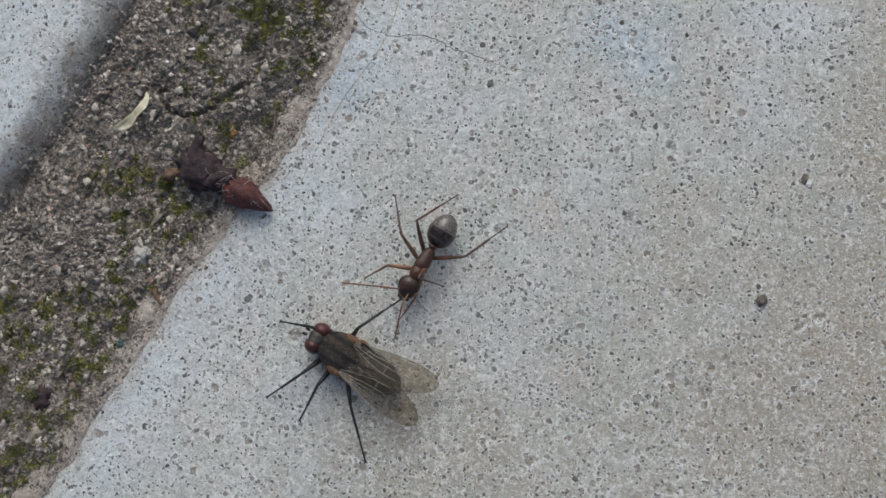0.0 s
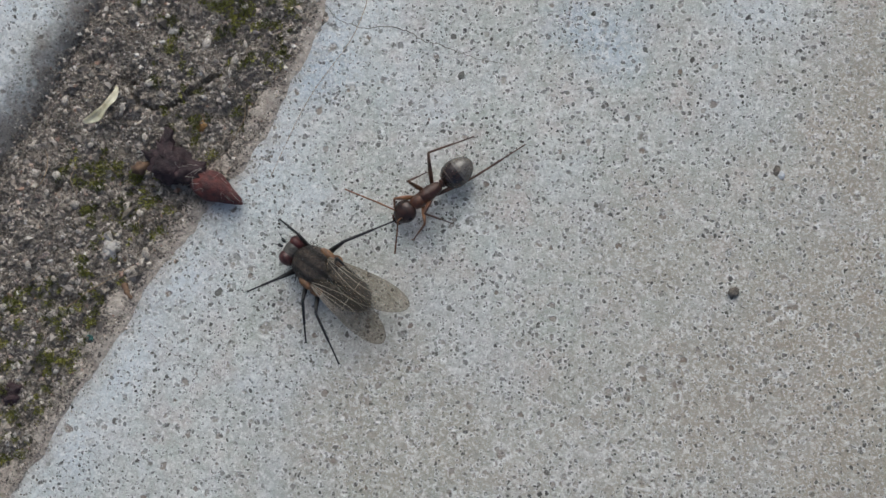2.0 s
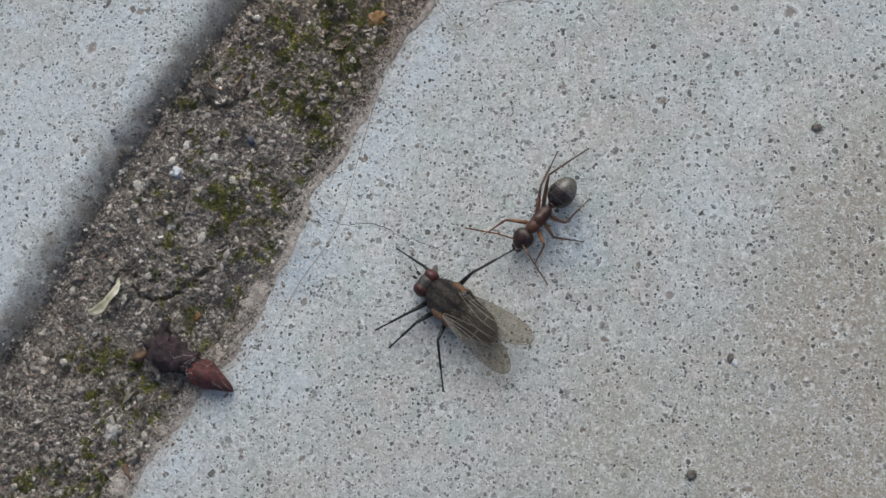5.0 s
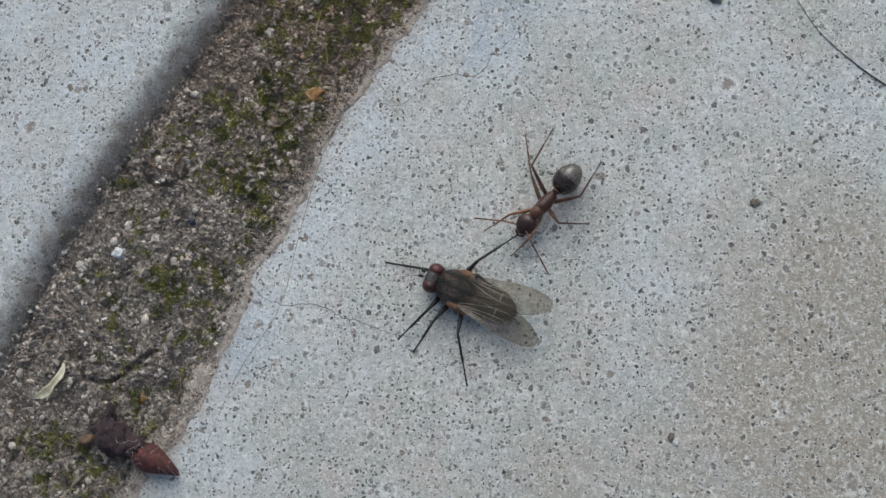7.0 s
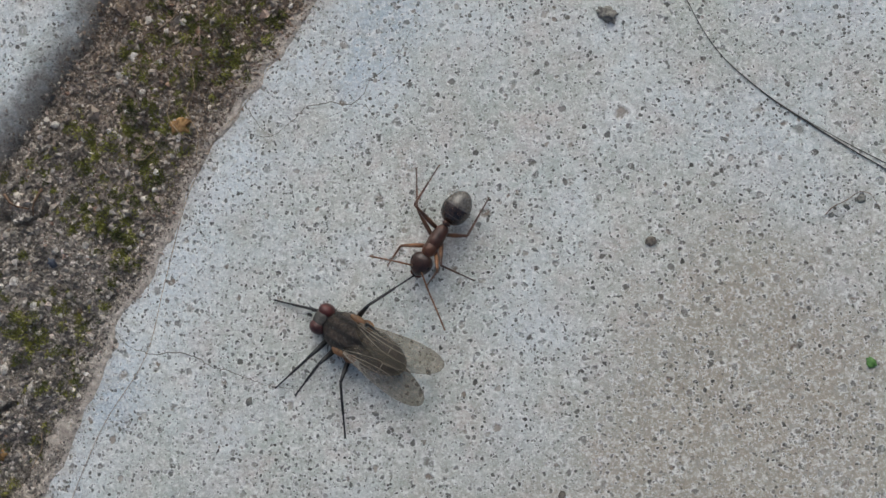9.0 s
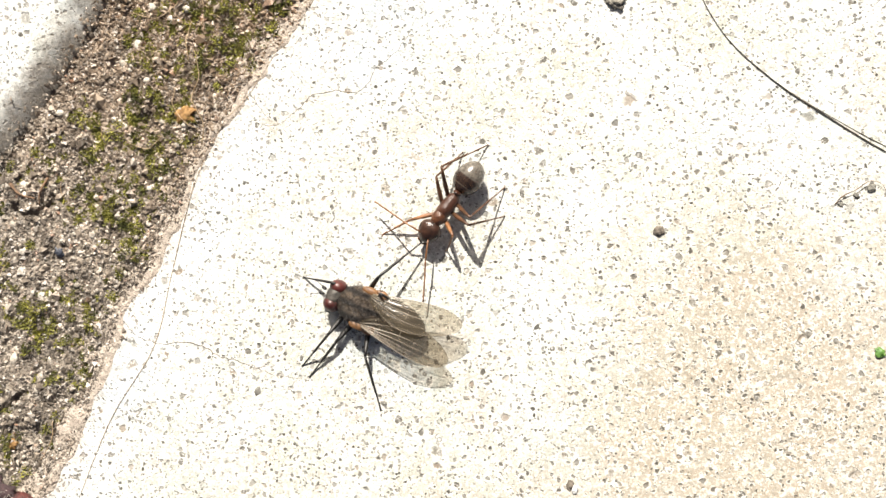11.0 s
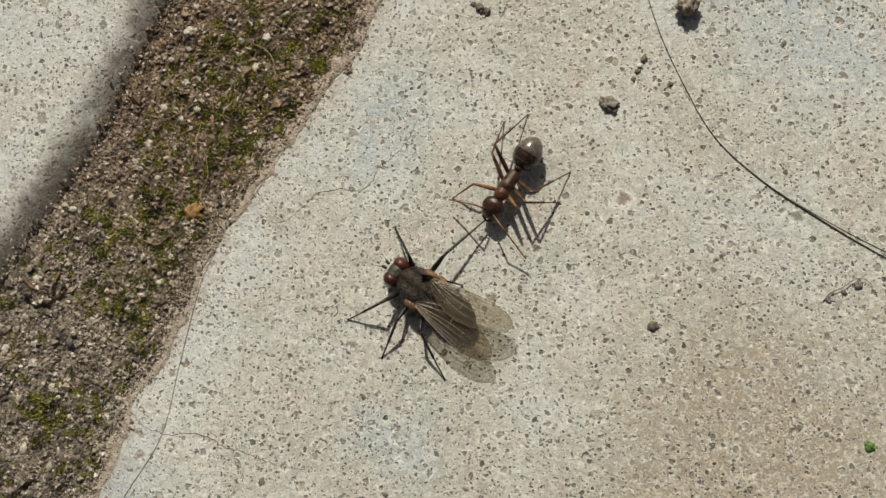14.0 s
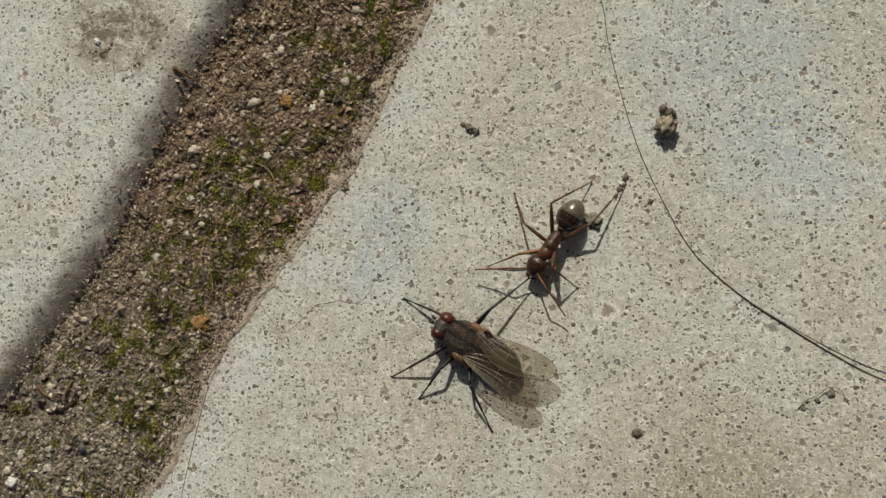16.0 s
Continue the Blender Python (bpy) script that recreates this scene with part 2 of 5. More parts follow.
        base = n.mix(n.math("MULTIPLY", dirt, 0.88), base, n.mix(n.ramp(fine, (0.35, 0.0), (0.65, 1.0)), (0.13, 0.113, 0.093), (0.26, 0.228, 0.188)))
    else:
        # tan dirt along the broken rim, thinning out over the slab
        rag = n.math("MULTIPLY", n.math("SUBTRACT", n.noise(vec, 1.3, 6.0, 0.72), 0.5), 4.4)
        dirt = n.math("DIVIDE", n.math("SUBTRACT", n.math("ADD", rag, 1.5), from_rim), 2.2, True)
        base = n.mix(n.math("MULTIPLY", dirt, 0.85), base, n.mix(n.ramp(fine, (0.35, 0.0), (0.65, 1.0)), (0.26, 0.225, 0.19), (0.46, 0.41, 0.355)))
    height = n.math("SUBTRACT", n.math("MULTIPLY", fine, 0.6), n.math("MULTIPLY", total, 0.7))
    return n.done(base, n.ramp(fine, (0.3, 0.7), (0.7, 0.95)), n.bump(height, 0.8, 0.1))


def simple(name, dark, light, cell, rough=0.7, bump=0.0, island=0.0, **inputs):
    """A colour that wanders between two tones, with grain."""
    n = Nodes(name)
    vec = n.coords()
    colour = n.mix(n.ramp(n.noise(vec, cell, 4.0), (0.32, 0.0), (0.68, 1.0)), dark, light)
    if island:
        info = n.node("NewGeometry", 8) if island > 0 else n.node("ObjectInfo", 5)
        colour = n.mix(abs(island), colour, n.ramp(info, (0.0, 0.15), (0.5, 0.5), (1.0, 0.95)), "OVERLAY")
    normal = n.bump(n.noise(vec, cell * 0.3, 4.0), 0.8, bump) if bump else None
    return n.done(colour, rough, normal, **inputs)


CONCRETE = concrete("weathered_concrete")
CONCRETE_GRIMY_SHADED = concrete("weathered_concrete_with_grimy_shaded_rim", True)


def along_joint(n, vec):
    """0 where the joint's soil is paler and grey, 1 where it is darker and brown."""
    u = n.node("VectorMath", 1, operation="DOT_PRODUCT", i0=vec, i1=(0.6, 0.8, 0))
    return n.math("DIVIDE", n.math("SUBTRACT", u, 11.0), 16.0, True)


def soil_material():
    n = Nodes("joint_soil")
    vec = n.coords()
    brownness = along_joint(n, vec)
    a = n.noise(vec, 2.5, 5.0, 0.6)
    b = n.noise(vec, 0.25, 5.0, 0.75)
    low, high = n.mix(brownness, (0.17, 0.144, 0.116), (0.14, 0.095, 0.063)), n.mix(brownness, (0.42, 0.365, 0.305), (0.35, 0.255, 0.178))
    colour = n.mix(n.ramp(a, (0.35, 0.0), (0.65, 1.0)), low, high)
    colour = n.mix(n.ramp(b, (0.38, 0.75), (0.55, 0.0)), colour, (0.05, 0.04, 0.03))
    return n.done(colour, 0.95, n.bump(n.math("ADD", n.math("MULTIPLY", a, 0.5), b), 1.0, 0.3))


def sand_material(name, attribute_out, kind):
    n = Nodes(name)
    info = n.node(kind, attribute_out)
    vec = n.coords()
    colour = n.ramp(info, (0.0, (0.055, 0.045, 0.035)), (0.3, (0.15, 0.122, 0.094)), (0.58, (0.25, 0.208, 0.163)), (0.78, (0.42, 0.365, 0.30)), (0.92, (0.58, 0.53, 0.46)), (0.955, (0.27, 0.13, 0.07)), (1.0, (0.68, 0.65, 0.60)))
    colour = n.mix(along_joint(n, vec), n.mix(0.16, colour, (0.46, 0.41, 0.35)), n.mix(0.34, colour, (0.30, 0.18, 0.09)))
    colour = n.mix(n.ramp(n.noise(vec, 1.1, 4.0), (0.36, 0.75), (0.52, 0.0)), colour, (0.06, 0.048, 0.037))
    colour = n.mix(n.ramp(n.noise(vec, 0.3, 3.0), (0.36, 0.7), (0.47, 0.0)), colour, (0.045, 0.036, 0.028))
    return n.done(colour, 0.38, n.bump(n.noise(vec, 0.06, 3.0), 0.6, 0.03))


SOIL = soil_material()
EARTH = simple("bare_earth", (0.13, 0.10, 0.07), (0.27, 0.215, 0.16), 300.0, 0.95, 20.0)
SAND = sand_material("sand_grains", 8, "NewGeometry")
STONE = simple("dark_aggregate", (0.12, 0.117, 0.104), (0.27, 0.26, 0.225), 0.18, 0.85, 0.06, -0.35)
PEBBLE = simple("pale_pebble", (0.24, 0.205, 0.165), (0.55, 0.50, 0.43), 0.25, 0.4, 0.03, -0.4)
MOSS = simple("moss", (0.04, 0.046, 0.010), (0.29, 0.275, 0.055), 1.0, 0.55, 0.0, 0.5)
PEBBLE_PALE = simple("cream_pebble", (0.32, 0.285, 0.24), (0.62, 0.58, 0.52), 0.3, 0.35, 0.03)
FIBRE = simple("plant_fibre", (0.20, 0.13, 0.07), (0.42, 0.32, 0.20), 0.8, 0.6)
CRUST = simple("tan_dirt_crust", (0.26, 0.22, 0.183), (0.50, 0.44, 0.375), 0.45, 0.95, 0.2)
CRACK = simple("crack_tone", (0.09, 0.078, 0.064), (0.22, 0.195, 0.16), 1.0, 0.95)
BUD_RED = simple("red_bud_scale", (0.032, 0.010, 0.010), (0.13, 0.032, 0.026), 0.35, 0.65, 0.12)
BUD_DARK = simple("withered_bud_base", (0.014, 0.008, 0.009), (0.050, 0.026, 0.028), 0.5, 0.8, 0.12)
WHITE_HAIR = simple("white_down", (0.32, 0.29, 0.24), (0.55, 0.52, 0.46), 0.6, 0.6)
STRAW = simple("straw_husk", (0.34, 0.30, 0.18), (0.66, 0.62, 0.46), 0.7, 0.6, 0.04)
TWIG = simple("brown_twig", (0.07, 0.04, 0.022), (0.20, 0.12, 0.07), 0.4, 0.8, 0.05)
WHITE_STONE = simple("white_stone", (0.50, 0.50, 0.48), (0.75, 0.76, 0.76), 0.3, 0.5, 0.04)
BLUE_STONE = simple("blue_black_stone", (0.02, 0.024, 0.034), (0.09, 0.10, 0.13), 0.25, 0.45, 0.03)
TEAL = simple("teal_fragment", (0.008, 0.05, 0.045), (0.03, 0.13, 0.11), 0.3, 0.4, 0.02)
HAIR = simple("dark_hair", (0.022, 0.018, 0.014), (0.07, 0.055, 0.04), 2.0, 0.4)
GREEN = simple("fresh_green_leaf", (0.05, 0.13, 0.02), (0.12, 0.24, 0.05), 0.4, 0.5, 0.02)
CRUMB = simple("dark_soil_crumb", (0.07, 0.06, 0.048), (0.21, 0.18, 0.145), 0.22, 0.9, 0.08)
PINK = simple("pinkish_grit", (0.22, 0.175, 0.145), (0.42, 0.36, 0.30), 0.25, 0.85, 0.08)
SOIL_BALL = simple("grey_brown_soil_ball", (0.13, 0.122, 0.104), (0.32, 0.295, 0.25), 0.2, 0.95, 0.1)
RUST = simple("rusty_fleck", (0.14, 0.07, 0.022), (0.36, 0.21, 0.075), 0.3, 0.8, 0.04)


# ---- the joint between two slabs: u runs along it, v across it ----
def joint(u, v):
    return 0.6 * u + 0.8 * v, 0.8 * u - 0.6 * v


RIGHT_EDGE = ((-300, -60, -22.5, -15, -6, 0.4, 3.7, 10.3, 13.6, 18.2, 23, 29, 35, 41.5, 46, 80, 300),
              (-10, -20.5, -22.9, -23.3, -24.0, -23.5, -24.0, -25.5, -25.6, -26.2, -26.6, -26.2, -25.9, -26.9, -27.3, -29.5, -43))
LEFT_EDGE = ((-300, -60, -7.4, -0.6, 5.4, 11.5, 18, 23.6, 28.5, 34.8, 39.4, 80, 300),
             (-24.5, -33.9, -36.6, -37.1, -37.7, -37.9, -37.8, -37.6, -38.3, -39, -38.9, -41, -54.5))


def right_edge(u):
    return np.interp(u, *RIGHT_EDGE) + 0.45 * fbm(u, u * 0 + 3.3, 2.2, 4)


def left_edge(u):
    return np.interp(u, *LEFT_EDGE) + 0.35 * fbm(u, u * 0 + 40.7, 5.0, 3)


def spaced(inner_from, inner_to, step, outer_from, outer_to):
    """Coordinates that lie close together where the camera passes and far apart beyond."""
    low = outer_from + (inner_from - outer_from) * np.linspace(0, 1, 14)[:-1] ** 0.5
    high = inner_to + (outer_to - inner_to) * np.linspace(0, 1, 14)[1:] ** 2
    return np.concatenate([low, np.arange(inner_from, inner_to, step), [inner_to], high])


def sheet(name, u, v, z, material):
    """A sheet of quads over arrays of the shape (rows along u, columns across)."""
    x, y = joint(u, v)
    rows, cols = z.shape
    me = bpy.data.meshes.new(name)
    k = np.arange(rows * cols).reshape(rows, cols)
    faces = np.stack([k[:-1, :-1], k[1:, :-1], k[1:, 1:], k[:-1, 1:]], -1).reshape(-1, 4)
    me.from_pydata((np.stack([x, y, z], -1).reshape(-1, 3) * MM).tolist(), [], faces.tolist())
    me.polygons.foreach_set("use_smooth", [True] * len(me.polygons))
    me.materials.append(material)
    return new(name, me)


def slab_relief(x, y):
    return 0.16 * fbm(x, y, 18, 3) + 0.05 * fbm(x, y, 1.6, 4) - 0.05 * np.clip(fbm(x + 90, y, 0.7, 2) - 0.28, 0, 1) * 4


def slab(name, side):
    """A thick concrete slab; its edge along the joint is broken and sharp (side 1) or worn round (side -1)."""
    if side > 0:
        us = spaced(-31, 67, 0.2, -260, 280)
        ws = np.concatenate([[0, 0.02, 0.07, 0.16, 0.3, 0.5], spaced(0.7, 43, 0.2, 0.55, 330)])
        drop = np.interp(ws, [0, 0.02, 0.07, 0.16, 0.3, 0.6, 1.5], [-40, -0.75, -0.3, -0.12, -0.05, -0.02, 0])
        edge = right_edge(us)
    else:
        us = spaced(-12, 66, 0.3, -260, 280)
        ws = np.concatenate([[-1.9, -1.85, -1.7, -1.45, -1.1, -0.7, -0.3, 0.1, 0.5], spaced(0.9, 26, 0.25, 0.7, 330)])
        drop = np.interp(ws, [-1.9, -1.85, -1.7, -1.45, -1.1, -0.7, -0.3, 0.1, 0.5, 0.9], [-40, -2.5, -2.1, -1.75, -1.3, -0.88, -0.5, -0.22, -0.06, 0])
        edge = left_edge(us)
    u = np.repeat(us[:, None], len(ws), 1)
    v = edge[:, None] + side * ws[None, :]
    x, y = joint(u, v)
    rough = slab_relief(x, y)
    z = drop[None, :] + rough * (drop > -5)[None, :]
    if side < 0:
        z = z + np.clip(1.0 - np.abs(ws), 0, 1)[None, :] * 0.45 * fbm(x, y, 2.0, 4)
    z[:, -1] = z[0, :] = z[-1, :] = -40
    ob = sheet(name, u if side > 0 else u[::-1], v if side > 0 else v[::-1], z if side > 0 else z[::-1], CONCRETE if side > 0 else CONCRETE_GRIMY_SHADED)
    ob.data.attributes.new("rim", "FLOAT", "POINT").data.foreach_set("value", np.tile(ws, len(us)).astype(np.float32))
    return tagged(ob, "weathered pale grey concrete paving slab with dark pores", "pavement", kind="structure")


SOIL_CRACKS = (((-26.0, 19.2), (-25.3, 18.1), (-24.0, 17.1), (-22.8, 17.5), (-21.6, 18.0), (-20.2, 19.2)),
               ((0.4, 43.9), (-0.6, 42.8), (-0.7, 41.6), (-1.6, 40.6)),
               ((-20.9, 29.9), (-20.0, 29.3), (-19.0, 29.6), (-18.3, 30.4)))


def near_line(x, y, line):
    best = np.full(np.shape(x), 1e9)
    for (ax, ay), (bx, by) in zip(line, line[1:]):
        t = np.clip(((x - ax) * (bx - ax) + (y - ay) * (by - ay)) / ((bx - ax) ** 2 + (by - ay) ** 2), 0, 1)
        best = np.minimum(best, np.hypot(x - ax - t * (bx - ax), y - ay - t * (by - ay)))
    return best


def soil_height(u, s):
    """The soil's level, s running from the worn slab (0) to the broken one (1)."""
    v = left_edge(u) + 1.15 + s * (right_edge(u) + 0.25 - left_edge(u) - 1.15)
    x, y = joint(u, v)
    z = np.interp(s, [-0.2, -0.12, -0.05, 0, 0.05, 0.14, 0.3, 0.6, 0.9, 1.0], [0.03, -0.05, -0.52, -1.2, -1.08, -0.82, -0.52, -0.3, -0.22, -0.3])
    z = z + 0.5 * fbm(x, y, 2.0, 5) * np.interp(s, [-0.06, 0, 0.06, 0.85, 1], [0.1, 0.35, 1, 1, 0.35]) + 0.3 * fbm(x, y, 0.7, 3) * np.interp(s, [-0.06, 0, 0.06], [0.2, 0.4, 1])
    for line in SOIL_CRACKS:
        z = z - 0.75 * np.exp(-(near_line(x + 0.5 * fbm(x, y, 0.7, 3), y + 0.4 * fbm(x + 50, y, 0.7, 3), line) / 0.16) ** 2)
    return x, y, v, z


def joint_soil():
    us = spaced(-31, 67, 0.17, -260, 280)
    ss = np.linspace(0, 1, 74)
    u, s = np.meshgrid(us, ss, indexing="ij")
    x, y, v, z = soil_height(u, s)
    return tagged(sheet("joint_soil", u, v, z, SOIL), "dark brown soil with grit filling the slab joint", "soil", kind="structure")


def ground():
    geo = Geo().add([(-40000, -40000, -41), (40000, -40000, -41), (40000, 40000, -41), (-40000, 40000, -41)], [(0, 1, 2, 3)])
    return tagged(part("ground", geo, EARTH), "bare brown earth under the paving", "ground", kind="structure")


ground()
SLAB = slab("paving_slab_broken_edge", 1)
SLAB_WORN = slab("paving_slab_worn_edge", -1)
JOINT_SOIL = joint_soil()
rng = np.random.RandomState(11)

ICO = bmesh.new()
bmesh.ops.create_icosphere(ICO, subdivisions=1, radius=1.0)
ICO_V = np.array([v.co[:] for v in ICO.verts])
ICO_F = [tuple(v.index for v in f.verts) for f in ICO.faces]
ICO.free()


def lump(size, flat=0.7, rough=0.3):
    """A stone of 20 faces, uneven, lying as it likes."""
    v = ICO_V * (1 + rough * (rng.rand(len(ICO_V), 1) - 0.5)) * np.array([1, rng.uniform(0.65, 1), flat]) * size
    a, b = rng.uniform(0, 2 * math.pi), rng.uniform(-0.5, 0.5)
    v = v @ np.array([[1, 0, 0], [0, math.cos(b), math.sin(b)], [0, -math.sin(b), math.cos(b)]])
    return v @ np.array([[math.cos(a), math.sin(a), 0], [-math.sin(a), math.cos(a), 0], [0, 0, 1]])


GRAIN_V = np.array([(1, 0, 0), (-1, 0, 0), (0, 1, 0), (0, -1, 0), (0, 0, 1), (0, 0, -1)], float)
GRAIN_F = np.array([(0, 2, 4), (2, 1, 4), (1, 3, 4), (3, 0, 4), (2, 0, 5), (1, 2, 5), (3, 1, 5), (0, 3, 5)])


def shards(centres, sizes):
    """Broken grains of eight faces, each uneven and lying at its own angle, as vertices and faces."""
    count = len(sizes)
    v = (GRAIN_V[None] + rng.uniform(-0.38, 0.38, (count, 6, 3))) * rng.uniform((0.8, 0.65, 0.5), (1.3, 1.1, 1.0), (count, 1, 3)) * sizes[:, None, None]
    a, b = rng.uniform(0, 6.28, count), rng.uniform(-1.2, 1.2, count)
    ca, sa, cb, sb, o = np.cos(a), np.sin(a), np.cos(b), np.sin(b), np.zeros(count)
    turn = np.stack([np.stack([ca, -sa * cb, sa * sb], -1), np.stack([sa, ca * cb, -ca * sb], -1), np.stack([o, sb, cb], -1)], -2)
    v = np.einsum("kij,knj->kni", turn, v) + centres[:, None, :]
    faces = GRAIN_F[None] + 6 * np.arange(count)[:, None, None]
    return v.reshape(-1, 3), faces.reshape(-1, 3)


def sand():
    """Loose grit all over the joint, and a sprinkling on the slab's edge."""
    count = 92000
    u, s = rng.uniform(-30, 65, count), np.concatenate([rng.uniform(-0.005, 1.05, 89000), -rng.exponential(0.025, 3000)])
    x, y, v, z = soil_height(u, s)
    size = np.exp(np.clip(rng.normal(-2.55, 0.46, count), -3.6, -1.5)) * np.interp(s, [-0.12, -0.02], [0.55, 1])
    size = size * np.where((rng.rand(count) < 0.05) & (s > 0.02) & (s < 0.95), rng.uniform(1.2, 2.0, count), 1.0)
    gap = np.min([near_line(x + 0.5 * fbm(x, y, 0.7, 3), y + 0.4 * fbm(x + 50, y, 0.7, 3), line) for line in SOIL_CRACKS], axis=0)
    keep = gap > 0.13
    geo = Geo()
    verts, faces = shards(np.stack([x, y, z + size * 0.25], -1)[keep], size[keep])
    geo.v, geo.f = verts.tolist(), faces.tolist()
    return tagged(part("grit", geo, SAND, smooth=False), "brown and tan sand grit in the joint", "sand", kind="stuff")


sand()


# ---- dirt, moss and pebbles of the joint ----
def crust():
    """A thin tan dirt crust over the joint's sharp rim."""
    us = np.arange(-31, 66, 0.16)
    ws = np.linspace(0, 1, 16)
    u, w = np.meshgrid(us, ws, indexing="ij")
    wide = 1.6 + 0.8 * fbm(us, us * 0 + 9.1, 4.0, 3)[:, None]
    over = 0.3 + 0.7 * np.clip(fbm(us, us * 0 + 70.3, 2.4, 4) + 0.15, 0, 1)[:, None]
    v = right_edge(us)[:, None] - wide + w * (wide + over)
    x, y = joint(u, v)
    z = np.interp(w, [0, 0.2, 0.5, 0.85, 0.95, 1], [-0.6, -0.28, -0.12, 0.03, 0.03, -0.06]) + 0.24 * fbm(x, y, 0.7, 4) * np.interp(w, [0, 0.6, 0.85, 1], [1.8, 0.9, 0.25, 0.2])
    z = z + slab_relief(x, y) * np.clip(w * 2 - 1, 0, 1)
    return tagged(sheet("dirt_crust", u, v, z, CRUST), "dried tan dirt along the slab's rim", "dirt", kind="structure")


crust()


def rim_grit():
    """Fine grit strewn over the crust and the slab's rim."""
    count = 12000
    u, w = rng.uniform(-30, 65, count), np.minimum(rng.normal(-0.4, 0.5, count), rng.exponential(0.22, count))
    v = right_edge(u) + w
    x, y = joint(u, v)
    z = slab_relief(x, y) + np.interp(w, [-1.5, -0.6, 0, 1], [-0.3, -0.1, 0.0, 0.0])
    size = np.clip(np.exp(rng.normal(-2.95, 0.4, count)), 0.025, 0.15)
    geo = Geo()
    verts, faces = shards(np.stack([x, y, z + size * 0.3], -1), size)
    geo.v, geo.f = verts.tolist(), faces.tolist()
    return tagged(part("rim_grit", geo, SAND, smooth=False), "fine tan grit strewn along the slab's rim", "sand", kind="stuff")


rim_grit()


def soil_at(x, y):
    """The height of whatever lies on top at a place: soil in the joint, slab elsewhere."""
    u, v = 0.6 * x + 0.8 * y, 0.8 * x - 0.6 * y
    ua = np.array([float(u)])
    low, high = float(left_edge(ua)[0]) + 1.15, float(right_edge(ua)[0]) + 0.25
    if v >= high or v <= low - 1.5:
        return float(slab_relief(np.array([x]), np.array([y]))[0])
    return float(soil_height(ua, np.array([max(-0.12, (v - low) / (high - low))]))[3][0])


def moss():
    """Cushions of pointed leaves, thick in patches, with a few stray tufts between."""
    geo = Geo()
    tries = 3600
    u, s = rng.uniform(-30, 65, tries), rng.rand(tries)
    x, y, v, z = soil_height(u, s)
    patch = fbm(x, y, 4.5, 3) + 0.25 * fbm(x, y, 1.0, 2)
    want = np.interp(u, [-30, -18, -8, 2, 8, 13, 20, 32, 40, 55, 65], [0.1, 0.22, 0.08, -0.16, 0.2, 0.42, 0.46, 0.38, 0.12, 0.18, 0.18])
    want = want + np.interp(s, [0, 0.2, 0.45, 0.88, 0.95, 1], [-0.6, -0.25, 0.05, 0.05, -0.4, -0.9])
    for k in np.nonzero(patch + 0.5 * fbm(x + 80, y, 0.9, 3) + want > 0.13)[0]:
        wide = rng.uniform(0.10, 0.42) if rng.rand() < 0.75 else 0.06
        for j in range(int(10 + 420 * wide * wide)):
            a, d = rng.uniform(0, 6.28), wide * math.sqrt(rng.rand())
            dome = 0.45 * wide * (1 - (d / wide) ** 2)
            p = Vector((x[k] + d * math.cos(a), y[k] + d * math.sin(a), z[k] - 0.03 + dome))
            b, tilt = rng.uniform(0, 6.28), rng.uniform(0.3, 1.25)
            way = Vector((math.cos(b) * math.sin(tilt), math.sin(b) * math.sin(tilt), math.cos(tilt)))
            side = Vector((-math.sin(b), math.cos(b), 0)) * rng.uniform(0.024, 0.048)
            long = rng.uniform(0.12, 0.28)
            m = p + way * long * 0.5 + Vector((0, 0, 0.03))
            geo.add([p, m - side, p + way * long, m + side], [(0, 1, 2), (0, 2, 3)])
    return tagged(part("moss", geo, MOSS, smooth=False), "olive green moss tufts on the joint soil", "moss", kind="stuff")


moss()


def ring_line(points, radius, material, name, parent=None, label="", lift=0.0, taper=1.0, segs=6, steps=6, jitter=0.0):
    line = smooth_line([(x, y, 0) for x, y in points], steps)
    line = [p + Vector((rng.normal(), rng.normal(), 0)) * jitter * 0.5 for p in line]
    line = [Vector((p.x, p.y, soil_at(p.x, p.y) + lift)) for p in line]
    k = len(line) - 1
    return part(name, Geo().add(*tube(line, [radius * (1 - (1 - taper) * abs(2 * i / k - 1)) for i in range(k + 1)], segs)), material, parent, label)


# hairline cracks across the slab, drawn as thin dark half-sunk tubes
for points, r in ((((-14.3, 23.5), (-13.5, 22.3), (-12.5, 21.75), (-11.7, 21.5), (-10.8, 21.6), (-9.3, 21.3), (-8.4, 20.7), (-7.3, 20.4), (-5.9, 19.8), (-5.0, 19.5), (-3.6, 19.3)), 0.055),
                  (((-5.9, 33.8), (-4.5, 33.5), (-3.3, 34.2), (-2.4, 35.0), (-1.2, 35.2), (0.5, 35.1), (1.5, 36.3), (2.9, 37.4), (4.0, 39.1)), 0.05),
                  (((0.5, 35.1), (1.2, 34.7), (1.7, 33.8)), 0.035),
                  (((-4.5, 33.5), (-5.6, 34.9), (-6.2, 36.0)), 0.035),
                  (((-24.2, 4.6), (-22.8, 3.4), (-21.6, 2.6), (-20.6, 2.3), (-19.5, 1.6)), 0.03)):
    ring_line(points, r * 0.52, CRACK, "crack", SLAB, "fine dark crack line", lift=0.0, taper=0.4, jitter=0.07)

